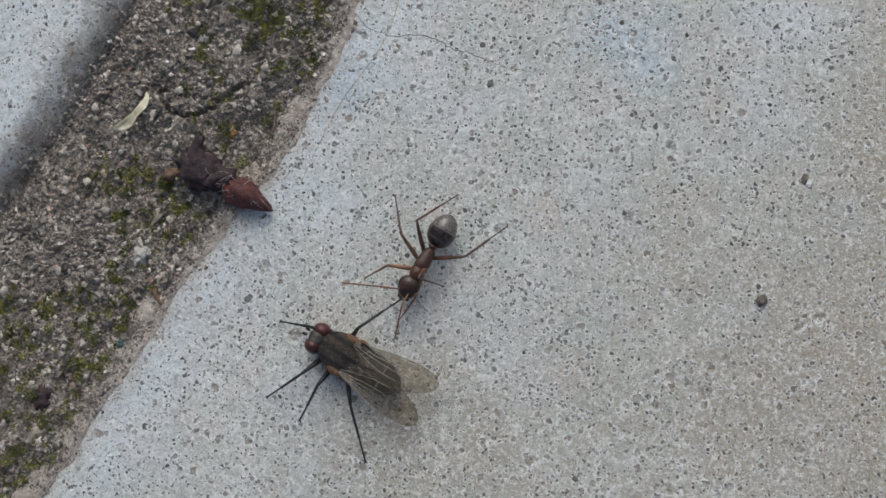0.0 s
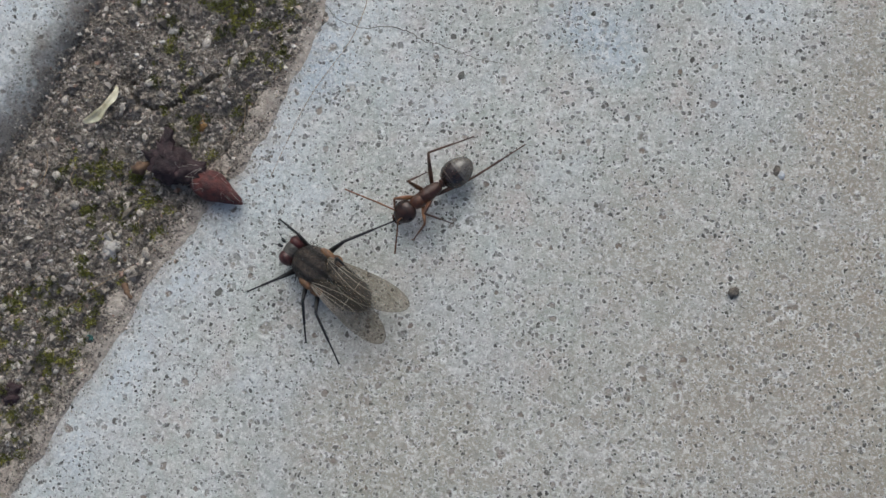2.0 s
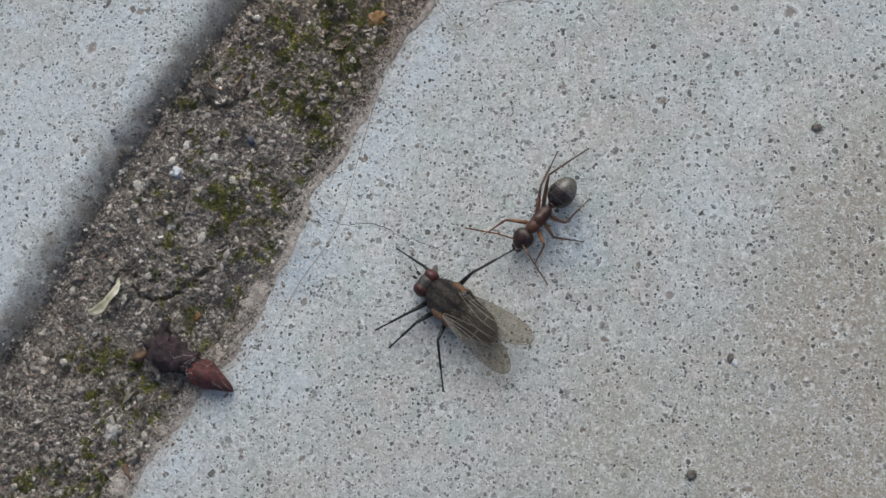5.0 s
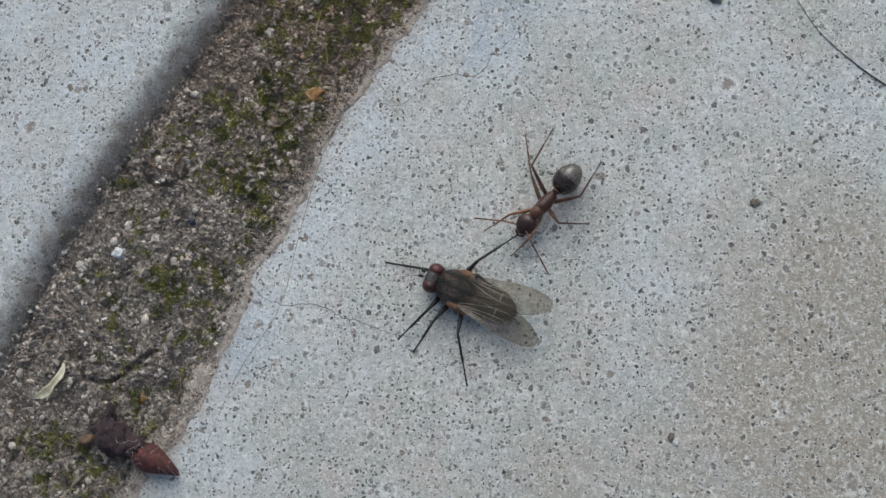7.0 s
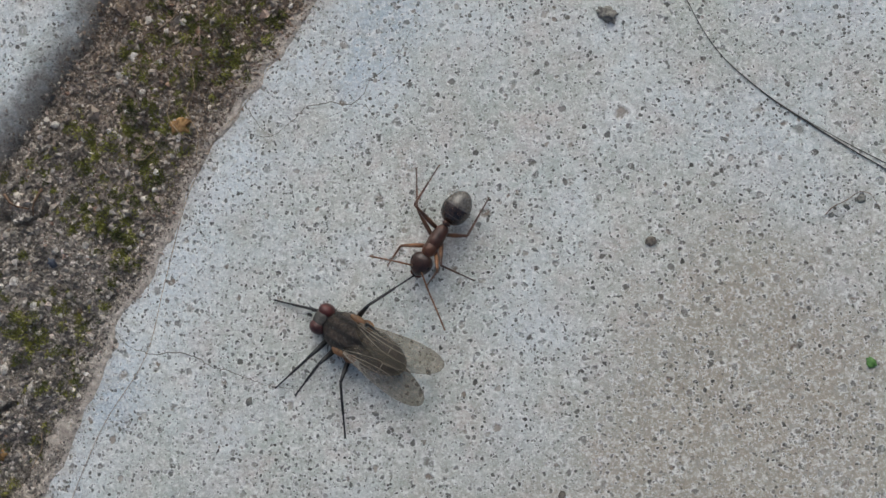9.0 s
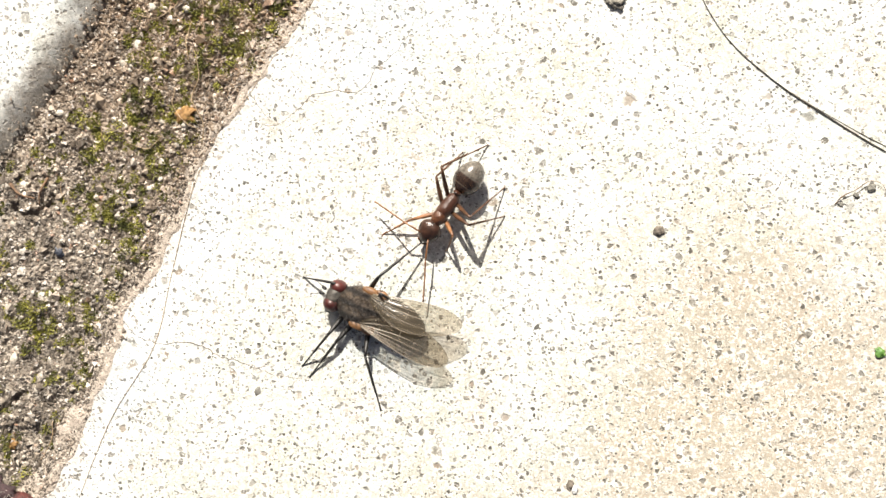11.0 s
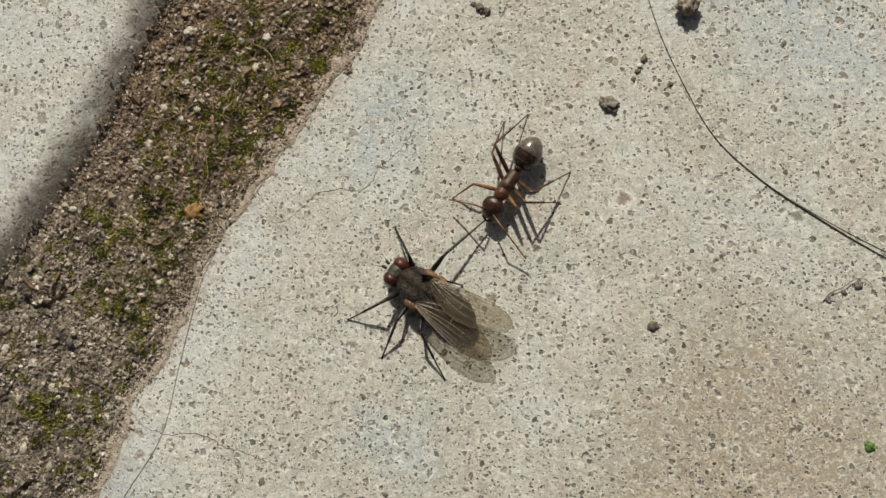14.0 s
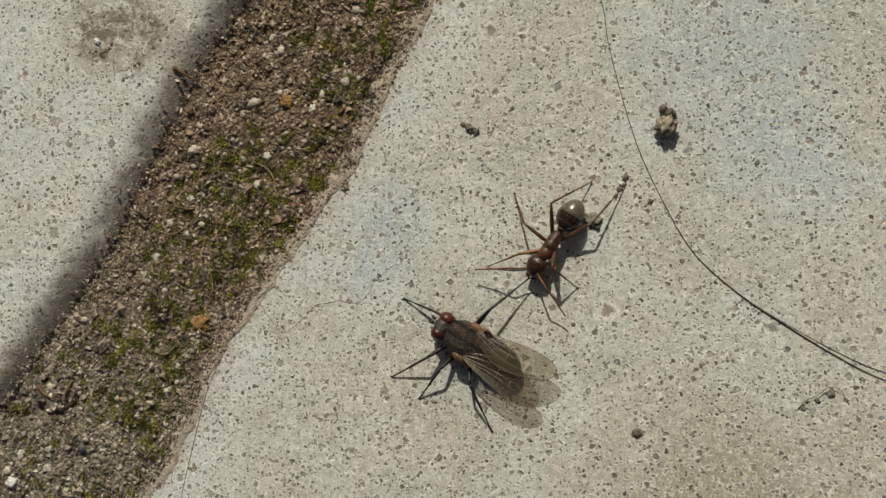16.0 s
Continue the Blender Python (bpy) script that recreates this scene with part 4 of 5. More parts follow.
def leg_parts(root, name, hip, femur, shin, thick, material):
    """A leg in two rigid pieces: the thigh under the body, the shin and foot under the thigh."""
    geo = Geo().add(*tube([(-0.1, 0, 0), (0.1, 0, 0), (femur * 0.4, 0, 0.02), (femur * 0.8, 0, 0.02), (femur, 0, 0)],
                          [thick * 0.8, thick, thick * 1.15, thick * 0.8, thick * 0.6], 8))
    upper = part("leg", geo, material, root, at=hip)
    tibia = shin * 0.56
    pts = [(0, 0, 0), (tibia * 0.1, 0, 0), (tibia * 0.95, 0, -0.01), (tibia, 0, 0)]
    rad = [thick * 0.55, thick * 0.6, thick * 0.52, thick * 0.4]
    step = (shin - tibia) / 5
    for k in range(5):
        x = tibia + step * k
        pts += [(x + step * 0.12, 0, -0.02), (x + step * 0.85, 0, -0.02)]
        rad += [thick * 0.30, thick * 0.38 if k < 4 else thick * 0.45]
    geo = Geo().add(*tube(pts, rad, 7))
    geo.add(*tube([(shin - 0.12, 0.01, 0), (shin, 0.09, -0.03), (shin + 0.06, 0.10, -0.08)], [thick * 0.2, thick * 0.15, 0.008], 4))
    geo.add(*tube([(shin - 0.12, -0.01, 0), (shin, -0.09, -0.03), (shin + 0.06, -0.10, -0.08)], [thick * 0.2, thick * 0.15, 0.008], 4))
    spines = [((tibia * f, 0, 0), (0.5, math.cos(f * 40), math.sin(f * 40))) for f in (0.2, 0.35, 0.5, 0.65, 0.8, 0.97)]
    hairs(spines, thick * 1.7, thick * 0.14, geo)
    lower = part("tibia", geo, material, upper, at=(femur, 0, 0))
    return upper, lower


WING_HINGE = (-0.25, 0.80, 2.2)


def wing(root, side):
    """A wing folded back along the body: a thin veined sheet. side: 1 left, -1 right."""
    rows, cols = 26, 30
    base = Vector((WING_HINGE[0], WING_HINGE[1] * side, WING_HINGE[2]))
    tip = Vector((-5.5, (1.65 if side > 0 else 1.9) * side, 1.85))
    lift = 0.0 if side > 0 else 0.13

    def place(s, c):
        grow = math.sin(math.pi / 2 * min(1, s / 0.55)) ** 0.85
        round_off = max(0.0, 1 - (max(0.0, s - 0.5) / 0.5) ** 2.3) ** 0.5
        half = (0.10 + 0.80 * grow) * round_off
        p = base.lerp(tip, s)
        y = -0.66 * grow + half * (1 - 2 * c)
        z = 0.25 * math.sin(math.pi * s) + 0.14 * c + (0.012 + 0.02 * max(0, 1 - s * 1.5)) * math.sin(c * 26) - 0.3 * max(0, s - 0.8) * c
        return Vector((p.x, p.y + y * side, p.z + z + lift))

    verts, faces = [], []
    for i in range(rows + 1):
        for j in range(cols + 1):
            verts.append(place(0.015 + 0.984 * (1 - (1 - i / rows) ** 1.6), j / cols))
    for i in range(rows):
        for j in range(cols):
            a = i * (cols + 1) + j
            faces.append((a, a + cols + 1, a + cols + 2, a + 1))
    film = part("wing", Geo().add(verts, faces), WING, root, "clear smoky membranous wing")
    for c0, c1, s1, r in ((0.0, 0.0, 0.9, 0.036), (0.06, 0.10, 0.93, 0.028), (0.12, 0.24, 0.97, 0.023), (0.2, 0.42, 0.97, 0.026), (0.3, 0.60, 0.94, 0.026), (0.5, 0.84, 0.82, 0.018)):
        line = [place(0.03 + (s1 - 0.03) * k / 14, c0 + (c1 - c0) * (k / 14) ** 0.8) + Vector((0, 0, 0.012)) for k in range(15)]
        part("vein", Geo().add(*tube(line, [r * 0.66 * (1.25 - 0.9 * k / 14) for k in range(15)], 5)), VEIN, film, "brown wing vein paled by painted glint")
    ends = [1 - (1 - k / 18) ** 1.8 for k in range(18)]
    rim = [place(0.3 + 0.699 * f, 1.0) for f in ends] + [place(0.78 + 0.219 * f, 0.0) for f in reversed(ends)]
    part("wing_margin", Geo().add(*tube(rim, 0.014, 5)), WING_EDGE, film, "thin brown wing margin")
    for s, a, b in ((0.36, 0.16, 0.32), (0.62, 0.33, 0.52), (0.45, 0.38, 0.66)):
        part("vein", Geo().add(*tube([place(s, a + (b - a) * k / 3) + Vector((0, 0, 0.012)) for k in range(4)], 0.013, 5)), VEIN, film, "brown wing vein paled by painted glint")
    return film


FLY_HIPS = {"LF": (0.85, 0.55, 0.98), "LM": (0.2, 0.75, 0.9), "LH": (-0.5, 0.65, 0.9),
            "RF": (0.85, -0.55, 0.98), "RM": (0.2, -0.75, 0.9), "RH": (-0.5, -0.65, 0.9)}
FLY_BONES = {"LF": (1.9, 2.85), "RF": (1.7, 2.5), "LM": (1.8, 2.65), "RM": (2.2, 3.1), "LH": (2.1, 3.3), "RH": (2.0, 2.9)}
ANT_HIPS = {"LF": (0.55, 0.28, 1.15), "LM": (0.0, 0.30, 1.15), "LH": (-0.5, 0.28, 1.1),
            "RF": (0.55, -0.28, 1.15), "RM": (0.0, -0.30, 1.15), "RH": (-0.5, -0.28, 1.1)}
ANT_BONES = {"F": (1.5, 2.1), "M": (1.8, 2.7), "H": (2.2, 3.5)}
ANTENNA = (1.25, 2.3)


def build_fly():
    root = thing("fly", "dark grey bristly fly with red eyes and smoky wings", "fly")
    wings = []
    part("thorax", Geo().add(*blob((0.1, 0, 1.62), (1.48, 1.12, 0.88), rings=16, segs=24,
                                   shape=lambda p: (p.x, p.y * (1 - 0.08 * p.x), p.z * (1 - 0.1 * abs(p.x))))), FLY_BODY, root, "grey dusted thorax with dark stripes")
    part("scutellum", Geo().add(*blob((-1.3, 0, 1.9), (0.5, 0.62, 0.36), rings=10, segs=16)), FLY_BODY, root)
    part("abdomen", Geo().add(*blob((-2.05, 0, 1.46), (1.65, 1.06, 0.70), rings=16, segs=22,
                                    shape=lambda p: (p.x, p.y * (1 + 0.1 * p.x) * (1 + 0.02 * math.sin(p.x * 12)), p.z * (1 + 0.025 * math.sin(p.x * 12))))), FLY_ABDOMEN, root, "dark banded abdomen")
    head = part("head", Geo().add(*blob((1.66, 0, 1.5), (0.52, 0.78, 0.68), rings=14, segs=20)), FLY_FACE, root, "silvery grey face")
    for side in (1, -1):
        part("eye", Geo().add(*blob((1.66, 0.50 * side, 1.60), (0.50, 0.42, 0.60), rings=14, segs=20)), FLY_EYE, head, "dull red compound eye")
        part("antenna", Geo().add(*tube([(2.25, 0.14 * side, 1.75), (2.45, 0.17 * side, 1.7), (2.55, 0.2 * side, 1.5)], [0.07, 0.1, 0.06], 7))
             .add(*tube([(2.42, 0.17 * side, 1.72), (2.7, 0.3 * side, 1.85), (2.95, 0.42 * side, 1.9)], [0.025, 0.016, 0.006], 5)), FLY_LEG, head)
        part("calypter", Geo().add(*blob((-0.75, 0.98 * side, 1.85), (0.42, 0.32, 0.12), rings=8, segs=12)), FLY_TAWNY, root, "tawny lobe at the wing base")
        part("wing_base", Geo().add(*blob((-0.15, 1.0 * side, 2.0), (0.5, 0.24, 0.2), rings=8, segs=12)), FLY_TAWNY, root, "tawny wing hinge")
        wings.append(wing(root, side))
    part("proboscis", Geo().add(*tube([(2.0, 0, 1.1), (2.2, 0, 0.75), (2.25, 0, 0.5)], [0.2, 0.15, 0.2], 9)), FLY_LEG, head)
    bristles = hairs(on_blob((0.1, 0, 1.62), (1.47, 1.1, 0.88), 150, 0.0), 0.46, 0.015)
    hairs(on_blob((-1.3, 0, 1.9), (0.5, 0.62, 0.36), 20, 0.1), 0.75, 0.022, bristles)
    hairs(on_blob((-2.05, 0, 1.46), (1.65, 1.06, 0.70), 130, -0.4), 0.32, 0.013, bristles)
    hairs(on_blob((1.78, 0, 1.6), (0.6, 0.6, 0.85), 24, 0.3), 0.35, 0.014, bristles)
    part("bristles", bristles, FLY_LEG, root, "black bristles")
    legs = {}
    for key, hip in FLY_HIPS.items():
        legs[key] = leg_parts(root, key, hip, *FLY_BONES[key], 0.135 if key[1] != "M" else 0.145, FLY_LEG)
    return root, legs, wings


def build_ant():
    root = thing("ant", "red-brown ant with a dark glossy gaster, gripping a fly's leg", "ant")
    head = part("head", Geo().add(*blob((1.58, 0, 1.3), (0.70, 0.64, 0.48), Matrix.Rotation(radians(28), 3, "Y"), 14, 20,
                                        lambda p: (p.x, p.y * (1 - 0.18 * p.x), p.z))), ANT_DARK, root, "dark glossy head")
    geo = Geo()
    geo.add(*blob((0.60, 0, 1.48), (0.52, 0.41, 0.42), rings=12, segs=16))
    geo.add(*blob((0.08, 0, 1.52), (0.5, 0.38, 0.40), rings=12, segs=16))
    geo.add(*blob((-0.48, 0, 1.38), (0.48, 0.37, 0.42), rings=12, segs=16))
    geo.add(*blob((0.05, 0, 1.45), (1.05, 0.42, 0.42), rings=14, segs=16))
    geo.add(*tube([(0.95, 0, 1.5), (1.2, 0, 1.4)], [0.18, 0.16], 10))
    part("thorax", geo, ANT_RED, root, "red-brown thorax")
    part("petiole", Geo().add(*blob((-1.02, 0, 1.48), (0.13, 0.26, 0.38), rings=10, segs=12)).add(*tube([(-0.8, 0, 1.3), (-1.02, 0, 1.25), (-1.3, 0, 1.35)], [0.12, 0.12, 0.12], 8)), ANT_RED, root)
    part("gaster", Geo().add(*blob((-2.05, 0, 1.36), (1.0, 0.78, 0.74), Matrix.Rotation(radians(8), 3, "Y"), 22, 24,
                                   lambda p: (p.x, p.y * (1 + 0.12 * p.x) * (1 + 0.012 * math.sin(p.x * 14)), p.z * (1 + 0.012 * math.sin(p.x * 14))))), ANT_GASTER, root, "glossy dark gaster with pale bands and a painted reflection at the rear")
    for side in (1, -1):
        part("eye", Geo().add(*blob((1.52, 0.52 * side, 1.52), (0.14, 0.08, 0.12), rings=8, segs=10)), ANT_EYE, head)
        part("mandible", Geo().add(*tube([(1.98, 0.22 * side, 1.08), (2.2, 0.24 * side, 0.98), (2.36, 0.04 * side, 0.92)], [0.13, 0.12, 0.04], 8)), ANT_RED, head)
    fuzz = hairs(on_blob((-2.05, 0, 1.36), (1.02, 0.80, 0.74), 60, -0.2), 0.16, 0.007)
    part("bristles", fuzz, ANT_LEG, root)
    legs = {}
    for key, hip in ANT_HIPS.items():
        legs[key] = leg_parts(root, key, hip, *ANT_BONES[key[1]], 0.112, ANT_LEG if key[1] == "F" else ANT_LEG_DARK)
    for key, side in (("AL", 1), ("AR", -1)):
        scape = part("antenna", Geo().add(*tube([(0, 0, 0), (0.3, 0, 0.02), (ANTENNA[0], 0, 0)], [0.05, 0.045, 0.055], 7)), ANT_LEG, root, at=(1.85, 0.22 * side, 1.5))
        line = [(ANTENNA[1] * k / 11, 0, -0.05 * math.sin(k * 0.3)) for k in range(12)]
        lash = part("flagellum", Geo().add(*tube(line, [0.04 + 0.012 * (k % 2) for k in range(12)], 7)), ANT_LEG, scape, at=(ANTENNA[0], 0, 0))
        legs[key] = (scape, lash)
    return root, legs


FLY, FLY_LEGS, FLY_WINGS = build_fly()
ANT, ANT_LEGS = build_ant()


# ---- pieces set in the ground: dark aggregate in the slabs, pale pebbles in the joint ----
LARGE_STONES = ((11.4, 28.1, 0.26), (16.9, 27.1, 0.32), (5.5, 17.8, 0.29), (7.5, 15.6, 0.29), (-11.9, 16.0, 0.26), (-7.8, 18.8, 0.32), (-6.1, 18.6, 0.38), (-0.5, 13.9, 0.26), (4.4, 10.3, 0.26), (-15.9, 4.6, 0.32), (-13.0, 5.5, 0.26), (-9.9, 5.2, 0.26), (-2.1, 4.6, 0.32), (1.0, 17.8, 0.29), (-6.0, 11.6, 0.29), (20.7, 31.6, 0.38), (0.6, 26.8, 0.26), (24.8, 25.0, 0.26), (21.7, 28.8, 0.32), (30.1, 43.7, 0.29), (24.4, 41.5, 0.29), (10.4, 46.1, 0.26), (11.3, 18.8, 0.29), (2.9, 2.5, 0.26), (-19.7, -2.2, 0.32))
SMALL_STONES = ((-4.3, 25.7, 0.22), (-7.1, 25.4, 0.22), (-0.0, 23.2, 0.19), (4.9, 24.9, 0.19), (-2.0, 22.2, 0.19), (6.1, 21.9, 0.22), (9.8, 17.9, 0.19), (-10.9, 18.0, 0.22), (-13.9, 14.4, 0.19), (-16.6, 5.1, 0.19), (-19.2, 7.5, 0.19), (-11.9, 4.8, 0.19), (-13.8, 4.3, 0.19), (-1.5, 12.2, 0.19), (1.5, 9.4, 0.22), (6.7, 8.9, 0.19), (16.8, 18.7, 0.19), (8.9, 11.4, 0.19), (21.8, 30.2, 0.19), (-3.3, 30.6, 0.22), (-5.5, 28.4, 0.19), (-6.9, 26.2, 0.22), (11.8, 23.8, 0.19), (15.4, 23.0, 0.22), (7.8, 21.7, 0.22), (30.2, 40.0, 0.22), (9.5, 47.2, 0.19), (20.9, 43.6, 0.19), (22.0, 43.5, 0.22), (13.6, 46.3, 0.19), (12.4, 43.9, 0.19), (20.1, 29.8, 0.19))
MORE_STONES = ((13.7, 36.5, 0.22), (16.9, 37.7, 0.19), (9.0, 17.2, 0.22), (7.0, 17.3, 0.19), (5.6, 16.0, 0.19), (4.7, 6.3, 0.19), (-3.0, 13.5, 0.19), (-13.9, 18.4, 0.19), (-13.8, 17.4, 0.22), (-16.1, 15.0, 0.19), (7.6, 1.4, 0.19), (-6.4, 2.4, 0.19), (13.4, 0.2, 0.22), (8.9, -1.1, 0.19), (5.9, -4.4, 0.19), (-22.0, 3.9, 0.22), (-23.3, 2.8, 0.19), (-21.3, 2.8, 0.22), (-17.1, 0.3, 0.19), (-22.8, -0.8, 0.22), (-2.8, -4.1, 0.22), (-12.0, 20.9, 0.22), (-10.2, 15.9, 0.19), (-8.6, 16.0, 0.19), (-0.6, 20.1, 0.19), (9.0, 32.7, 0.19), (10.2, 26.3, 0.22), (21.2, 29.7, 0.22), (12.2, 19.6, 0.22), (21.4, 23.0, 0.19))
WORN_SLAB_STONES = ((-28.2, 39.4, 0.32), (-27.5, 36.7, 0.45), (-26.9, 28.1, 0.19), (-29.4, 29.1, 0.16), (-21.6, 47.9, 0.28), (-19.3, 53.4, 0.3), (-24.5, 44.0, 0.22), (-17.5, 46.2, 0.18), (-20.0, 41.5, 0.2), (-25.2, 49.0, 0.24))


def stone_mesh(name, material, flat, rough):
    me = bpy.data.meshes.new(name)
    me.from_pydata((lump(1.0, flat, rough) * MM).tolist(), [], ICO_F)
    me.polygons.foreach_set("use_smooth", [True] * len(me.polygons))
    me.materials.append(material)
    return me


def set_pieces(name, meshes, places, parent):
    for k, (x, y, z, size) in enumerate(places):
        ob = new(name, meshes[k % len(meshes)])
        ob.parent = parent
        ob.matrix_basis = pose(x * MM, y * MM, z * MM, 0, 0, rng.uniform(0, 360)) @ Matrix.Diagonal((size, size, size * 0.8, 1))


def flush(places):
    """Stones ground flush with the slab: only their tops stand a little proud."""
    return [(x, y, float(slab_relief(np.array([x]), np.array([y]))[0]) - 0.22 * r, r) for x, y, r in places]


AGGREGATE = [stone_mesh("stone", STONE, 0.34, 0.3) for k in range(7)]
extra = [(x, y, float(np.exp(rng.normal(-1.85, 0.25)))) for x, y in zip(rng.uniform(-25, 33, 900), rng.uniform(-8, 58, 900))]
extra = [(x, y, r) for x, y, r in extra if 0.8 * x - 0.6 * y > float(right_edge(np.array([0.6 * x + 0.8 * y]))[0]) + 0.6][:110]
set_pieces("stone", AGGREGATE, flush(LARGE_STONES + SMALL_STONES + MORE_STONES + tuple(extra)), SLAB)
set_pieces("stone", AGGREGATE, flush(WORN_SLAB_STONES), SLAB_WORN)
PEBBLES = [stone_mesh("pebble", PEBBLE, 0.35, 0.6) for k in range(7)]
u, s, size = rng.uniform(-28, 62, 290), rng.uniform(0.08, 0.93, 290), np.exp(rng.normal(-1.62, 0.3, 290))
x, y, v, z = soil_height(u, s)
set_pieces("pebble", PEBBLES, [(a, b, c + 0.10, d) for a, b, c, d in zip(x, y, z, size)], JOINT_SOIL)


# ---- what moves: seconds, then millimetres on the slab (and the heading in degrees) ----
FLY_ROWS = [
    (0, -14.30, 3.45, 148.7),
    (0.5, -15.20, 3.34, 133.5),
    (1, -13.26, 5.37, 129.0),
    (1.5, -12.91, 5.94, 134.4),
    (2, -14.17, 7.83, 143.9),
    (2.5, -13.02, 10.34, 129.8),
    (3, -11.68, 11.63, 129.4),
    (3.5, -9.98, 12.37, 135.2),
    (4, -7.34, 13.77, 128.8),
    (6.5, -2.27, 20.98, 157.7),
    (7, -0.98, 22.00, 154.1),
    (7.5, -0.44, 22.11, 149.8),
    (8, -0.43, 22.17, 148.9),
    (10.5, 0.11, 22.04, 142.9),
    (11, 0.24, 23.06, 154.5),
    (11.5, -1.86, 21.55, 150.6),
    (12, -1.07, 22.59, 144.9),
    (12.5, 0.34, 22.81, 85.5),
    (13, 2.56, 25.01, 107.0),
    (13.5, 2.90, 27.97, 130.9),
    (14, 3.69, 29.09, 142.1),
    (14.5, 4.44, 30.38, 144.4),
    (15, 6.36, 31.15, 134.8),
    (15.5, 6.84, 32.20, 143.8),
    (16, 6.93, 32.22, 144.4),
]
ANT_ROWS = [
    (0, -9.83, 8.45, -121.6),
    (0.5, -9.58, 8.09, -142.0),
    (1, -7.49, 9.27, -144.0),
    (1.5, -6.66, 9.65, -150.0),
    (2, -7.98, 11.80, -143.3),
    (2.5, -6.81, 13.63, -155.0),
    (3, -5.33, 15.21, -146.6),
    (3.5, -4.03, 16.70, -146.4),
    (4, -1.49, 18.34, -138.5),
    (6.5, 2.84, 25.81, -122.0),
    (7, 4.27, 26.75, -134.6),
    (7.5, 4.46, 27.27, -126.8),
    (8, 4.65, 27.19, -127.0),
    (10.5, 5.40, 26.76, -124.7),
    (11, 5.16, 28.18, -130.4),
    (11.5, 2.84, 26.59, -130.7),
    (12, 3.79, 28.04, -130.5),
    (12.5, 4.78, 28.40, -125.8),
    (13, 6.81, 31.05, -121.1),
    (13.5, 7.63, 33.16, -122.8),
    (14, 8.95, 34.61, -126.6),
    (14.5, 9.77, 35.54, -131.0),
    (15, 10.95, 36.57, -134.3),
    (15.5, 12.07, 37.36, -133.3),
    (16, 12.31, 37.52, -127.9),
]
FLY_LF = [(0, -18.8, 1.0), (0.5, -18.9, 1.0), (1, -18.5, 6.4), (1.5, -18.5, 6.5), (2, -18.3, 6.6), (2.5, -18.7, 10.3), (3, -17.1, 11.3), (3.5, -15.6, 11.7), (4, -12.4, 13.5), (6.5, -6.1, 17.3), (7, -4.9, 19.2), (7.5, -4.9, 19.2), (8, -4.9, 19.2), (10.5, -4.4, 19.5), (11, -3.6, 19.9), (11.5, -5.7, 21.7), (12, -5.9, 22.5), (12.5, -2.2, 26.9), (13, -2.1, 27.0), (13.5, -2.0, 27.0), (14, -0.8, 27.6), (14.5, 0.0, 28.4), (15, 1.2, 30.0), (15.5, 2.1, 30.3), (16, 2.1, 30.4)]
FLY_LM = [(0, -16.9, -0.3), (0.5, -18.2, 0.2), (1, -16.7, 2.0), (1.5, -16.3, 2.3), (2, -14.9, 3.7), (2.5, -17.4, 8.6), (3, -16.1, 9.6), (3.5, -14.3, 10.3), (4, -11.6, 12.0), (6.5, -5.2, 16.9), (7, -4.0, 18.4), (7.5, -3.7, 18.8), (8, -3.6, 18.8), (10.5, -3.5, 19.0), (11, -3.2, 19.3), (11.5, -5.0, 18.8), (12, -4.5, 19.2), (12.5, -3.4, 20.3), (13, -1.1, 22.8), (13.5, -0.2, 24.0), (14, 1.1, 25.3), (14.5, 1.6, 26.4), (15, 3.0, 28.3), (15.5, 3.6, 28.9), (16, 3.7, 29.0)]
FLY_LH = [(0, -13.1, -2.6), (0.5, -14.0, -1.9), (1, -11.6, -0.4), (1.5, -11.0, 0.3), (2, -13.0, 2.5), (2.5, -13.7, 4.8), (3, -12.8, 5.9), (3.5, -10.7, 6.6), (4, -9.0, 8.4), (6.5, -0.9, 15.6), (7, -0.8, 16.3), (7.5, -0.8, 16.3), (8, -0.8, 16.4), (10.5, -0.8, 16.4), (11, 0.8, 17.3), (11.5, 0.6, 17.1), (12, 0.7, 17.2), (13, 3.3, 19.5), (13.5, 3.6, 22.4), (14, 4.7, 23.9), (14.5, 6.2, 25.4), (15, 6.3, 25.5), (15.5, 8.0, 26.6), (16, 8.0, 26.8)]
FLY_RF = [(0, -18.1, 5.3), (0.5, -17.7, 5.3), (1, -15.0, 8.6), (1.5, -15.0, 8.7), (2, -16.5, 10.7), (2.5, -15.5, 13.5), (3, -14.5, 15.5), (3.5, -13.3, 15.4), (4, -10.4, 17.4), (6.5, -5.8, 23.9), (7, -5.5, 23.9), (7.5, -5.5, 23.9), (8, -5.4, 23.9), (10.5, -3.3, 24.8), (11, -3.3, 24.9), (11.5, -3.0, 24.8), (12, -2.0, 26.2), (12.5, 3.3, 26.3), (13, 4.6, 28.0), (13.5, 2.1, 32.6), (14, 2.2, 32.8), (14.5, 2.1, 32.8), (15, 3.0, 35.3), (15.5, 3.1, 35.2), (16, 3.1, 35.1)]
FLY_RH = [(0.5, -12.8, 2.8), (11.5, 2.2, 21.3), (12, 2.2, 22.2), (12.5, 1.1, 20.2), (13, 4.6, 23.7), (13.5, 5.6, 27.2), (14, 6.0, 29.2)]
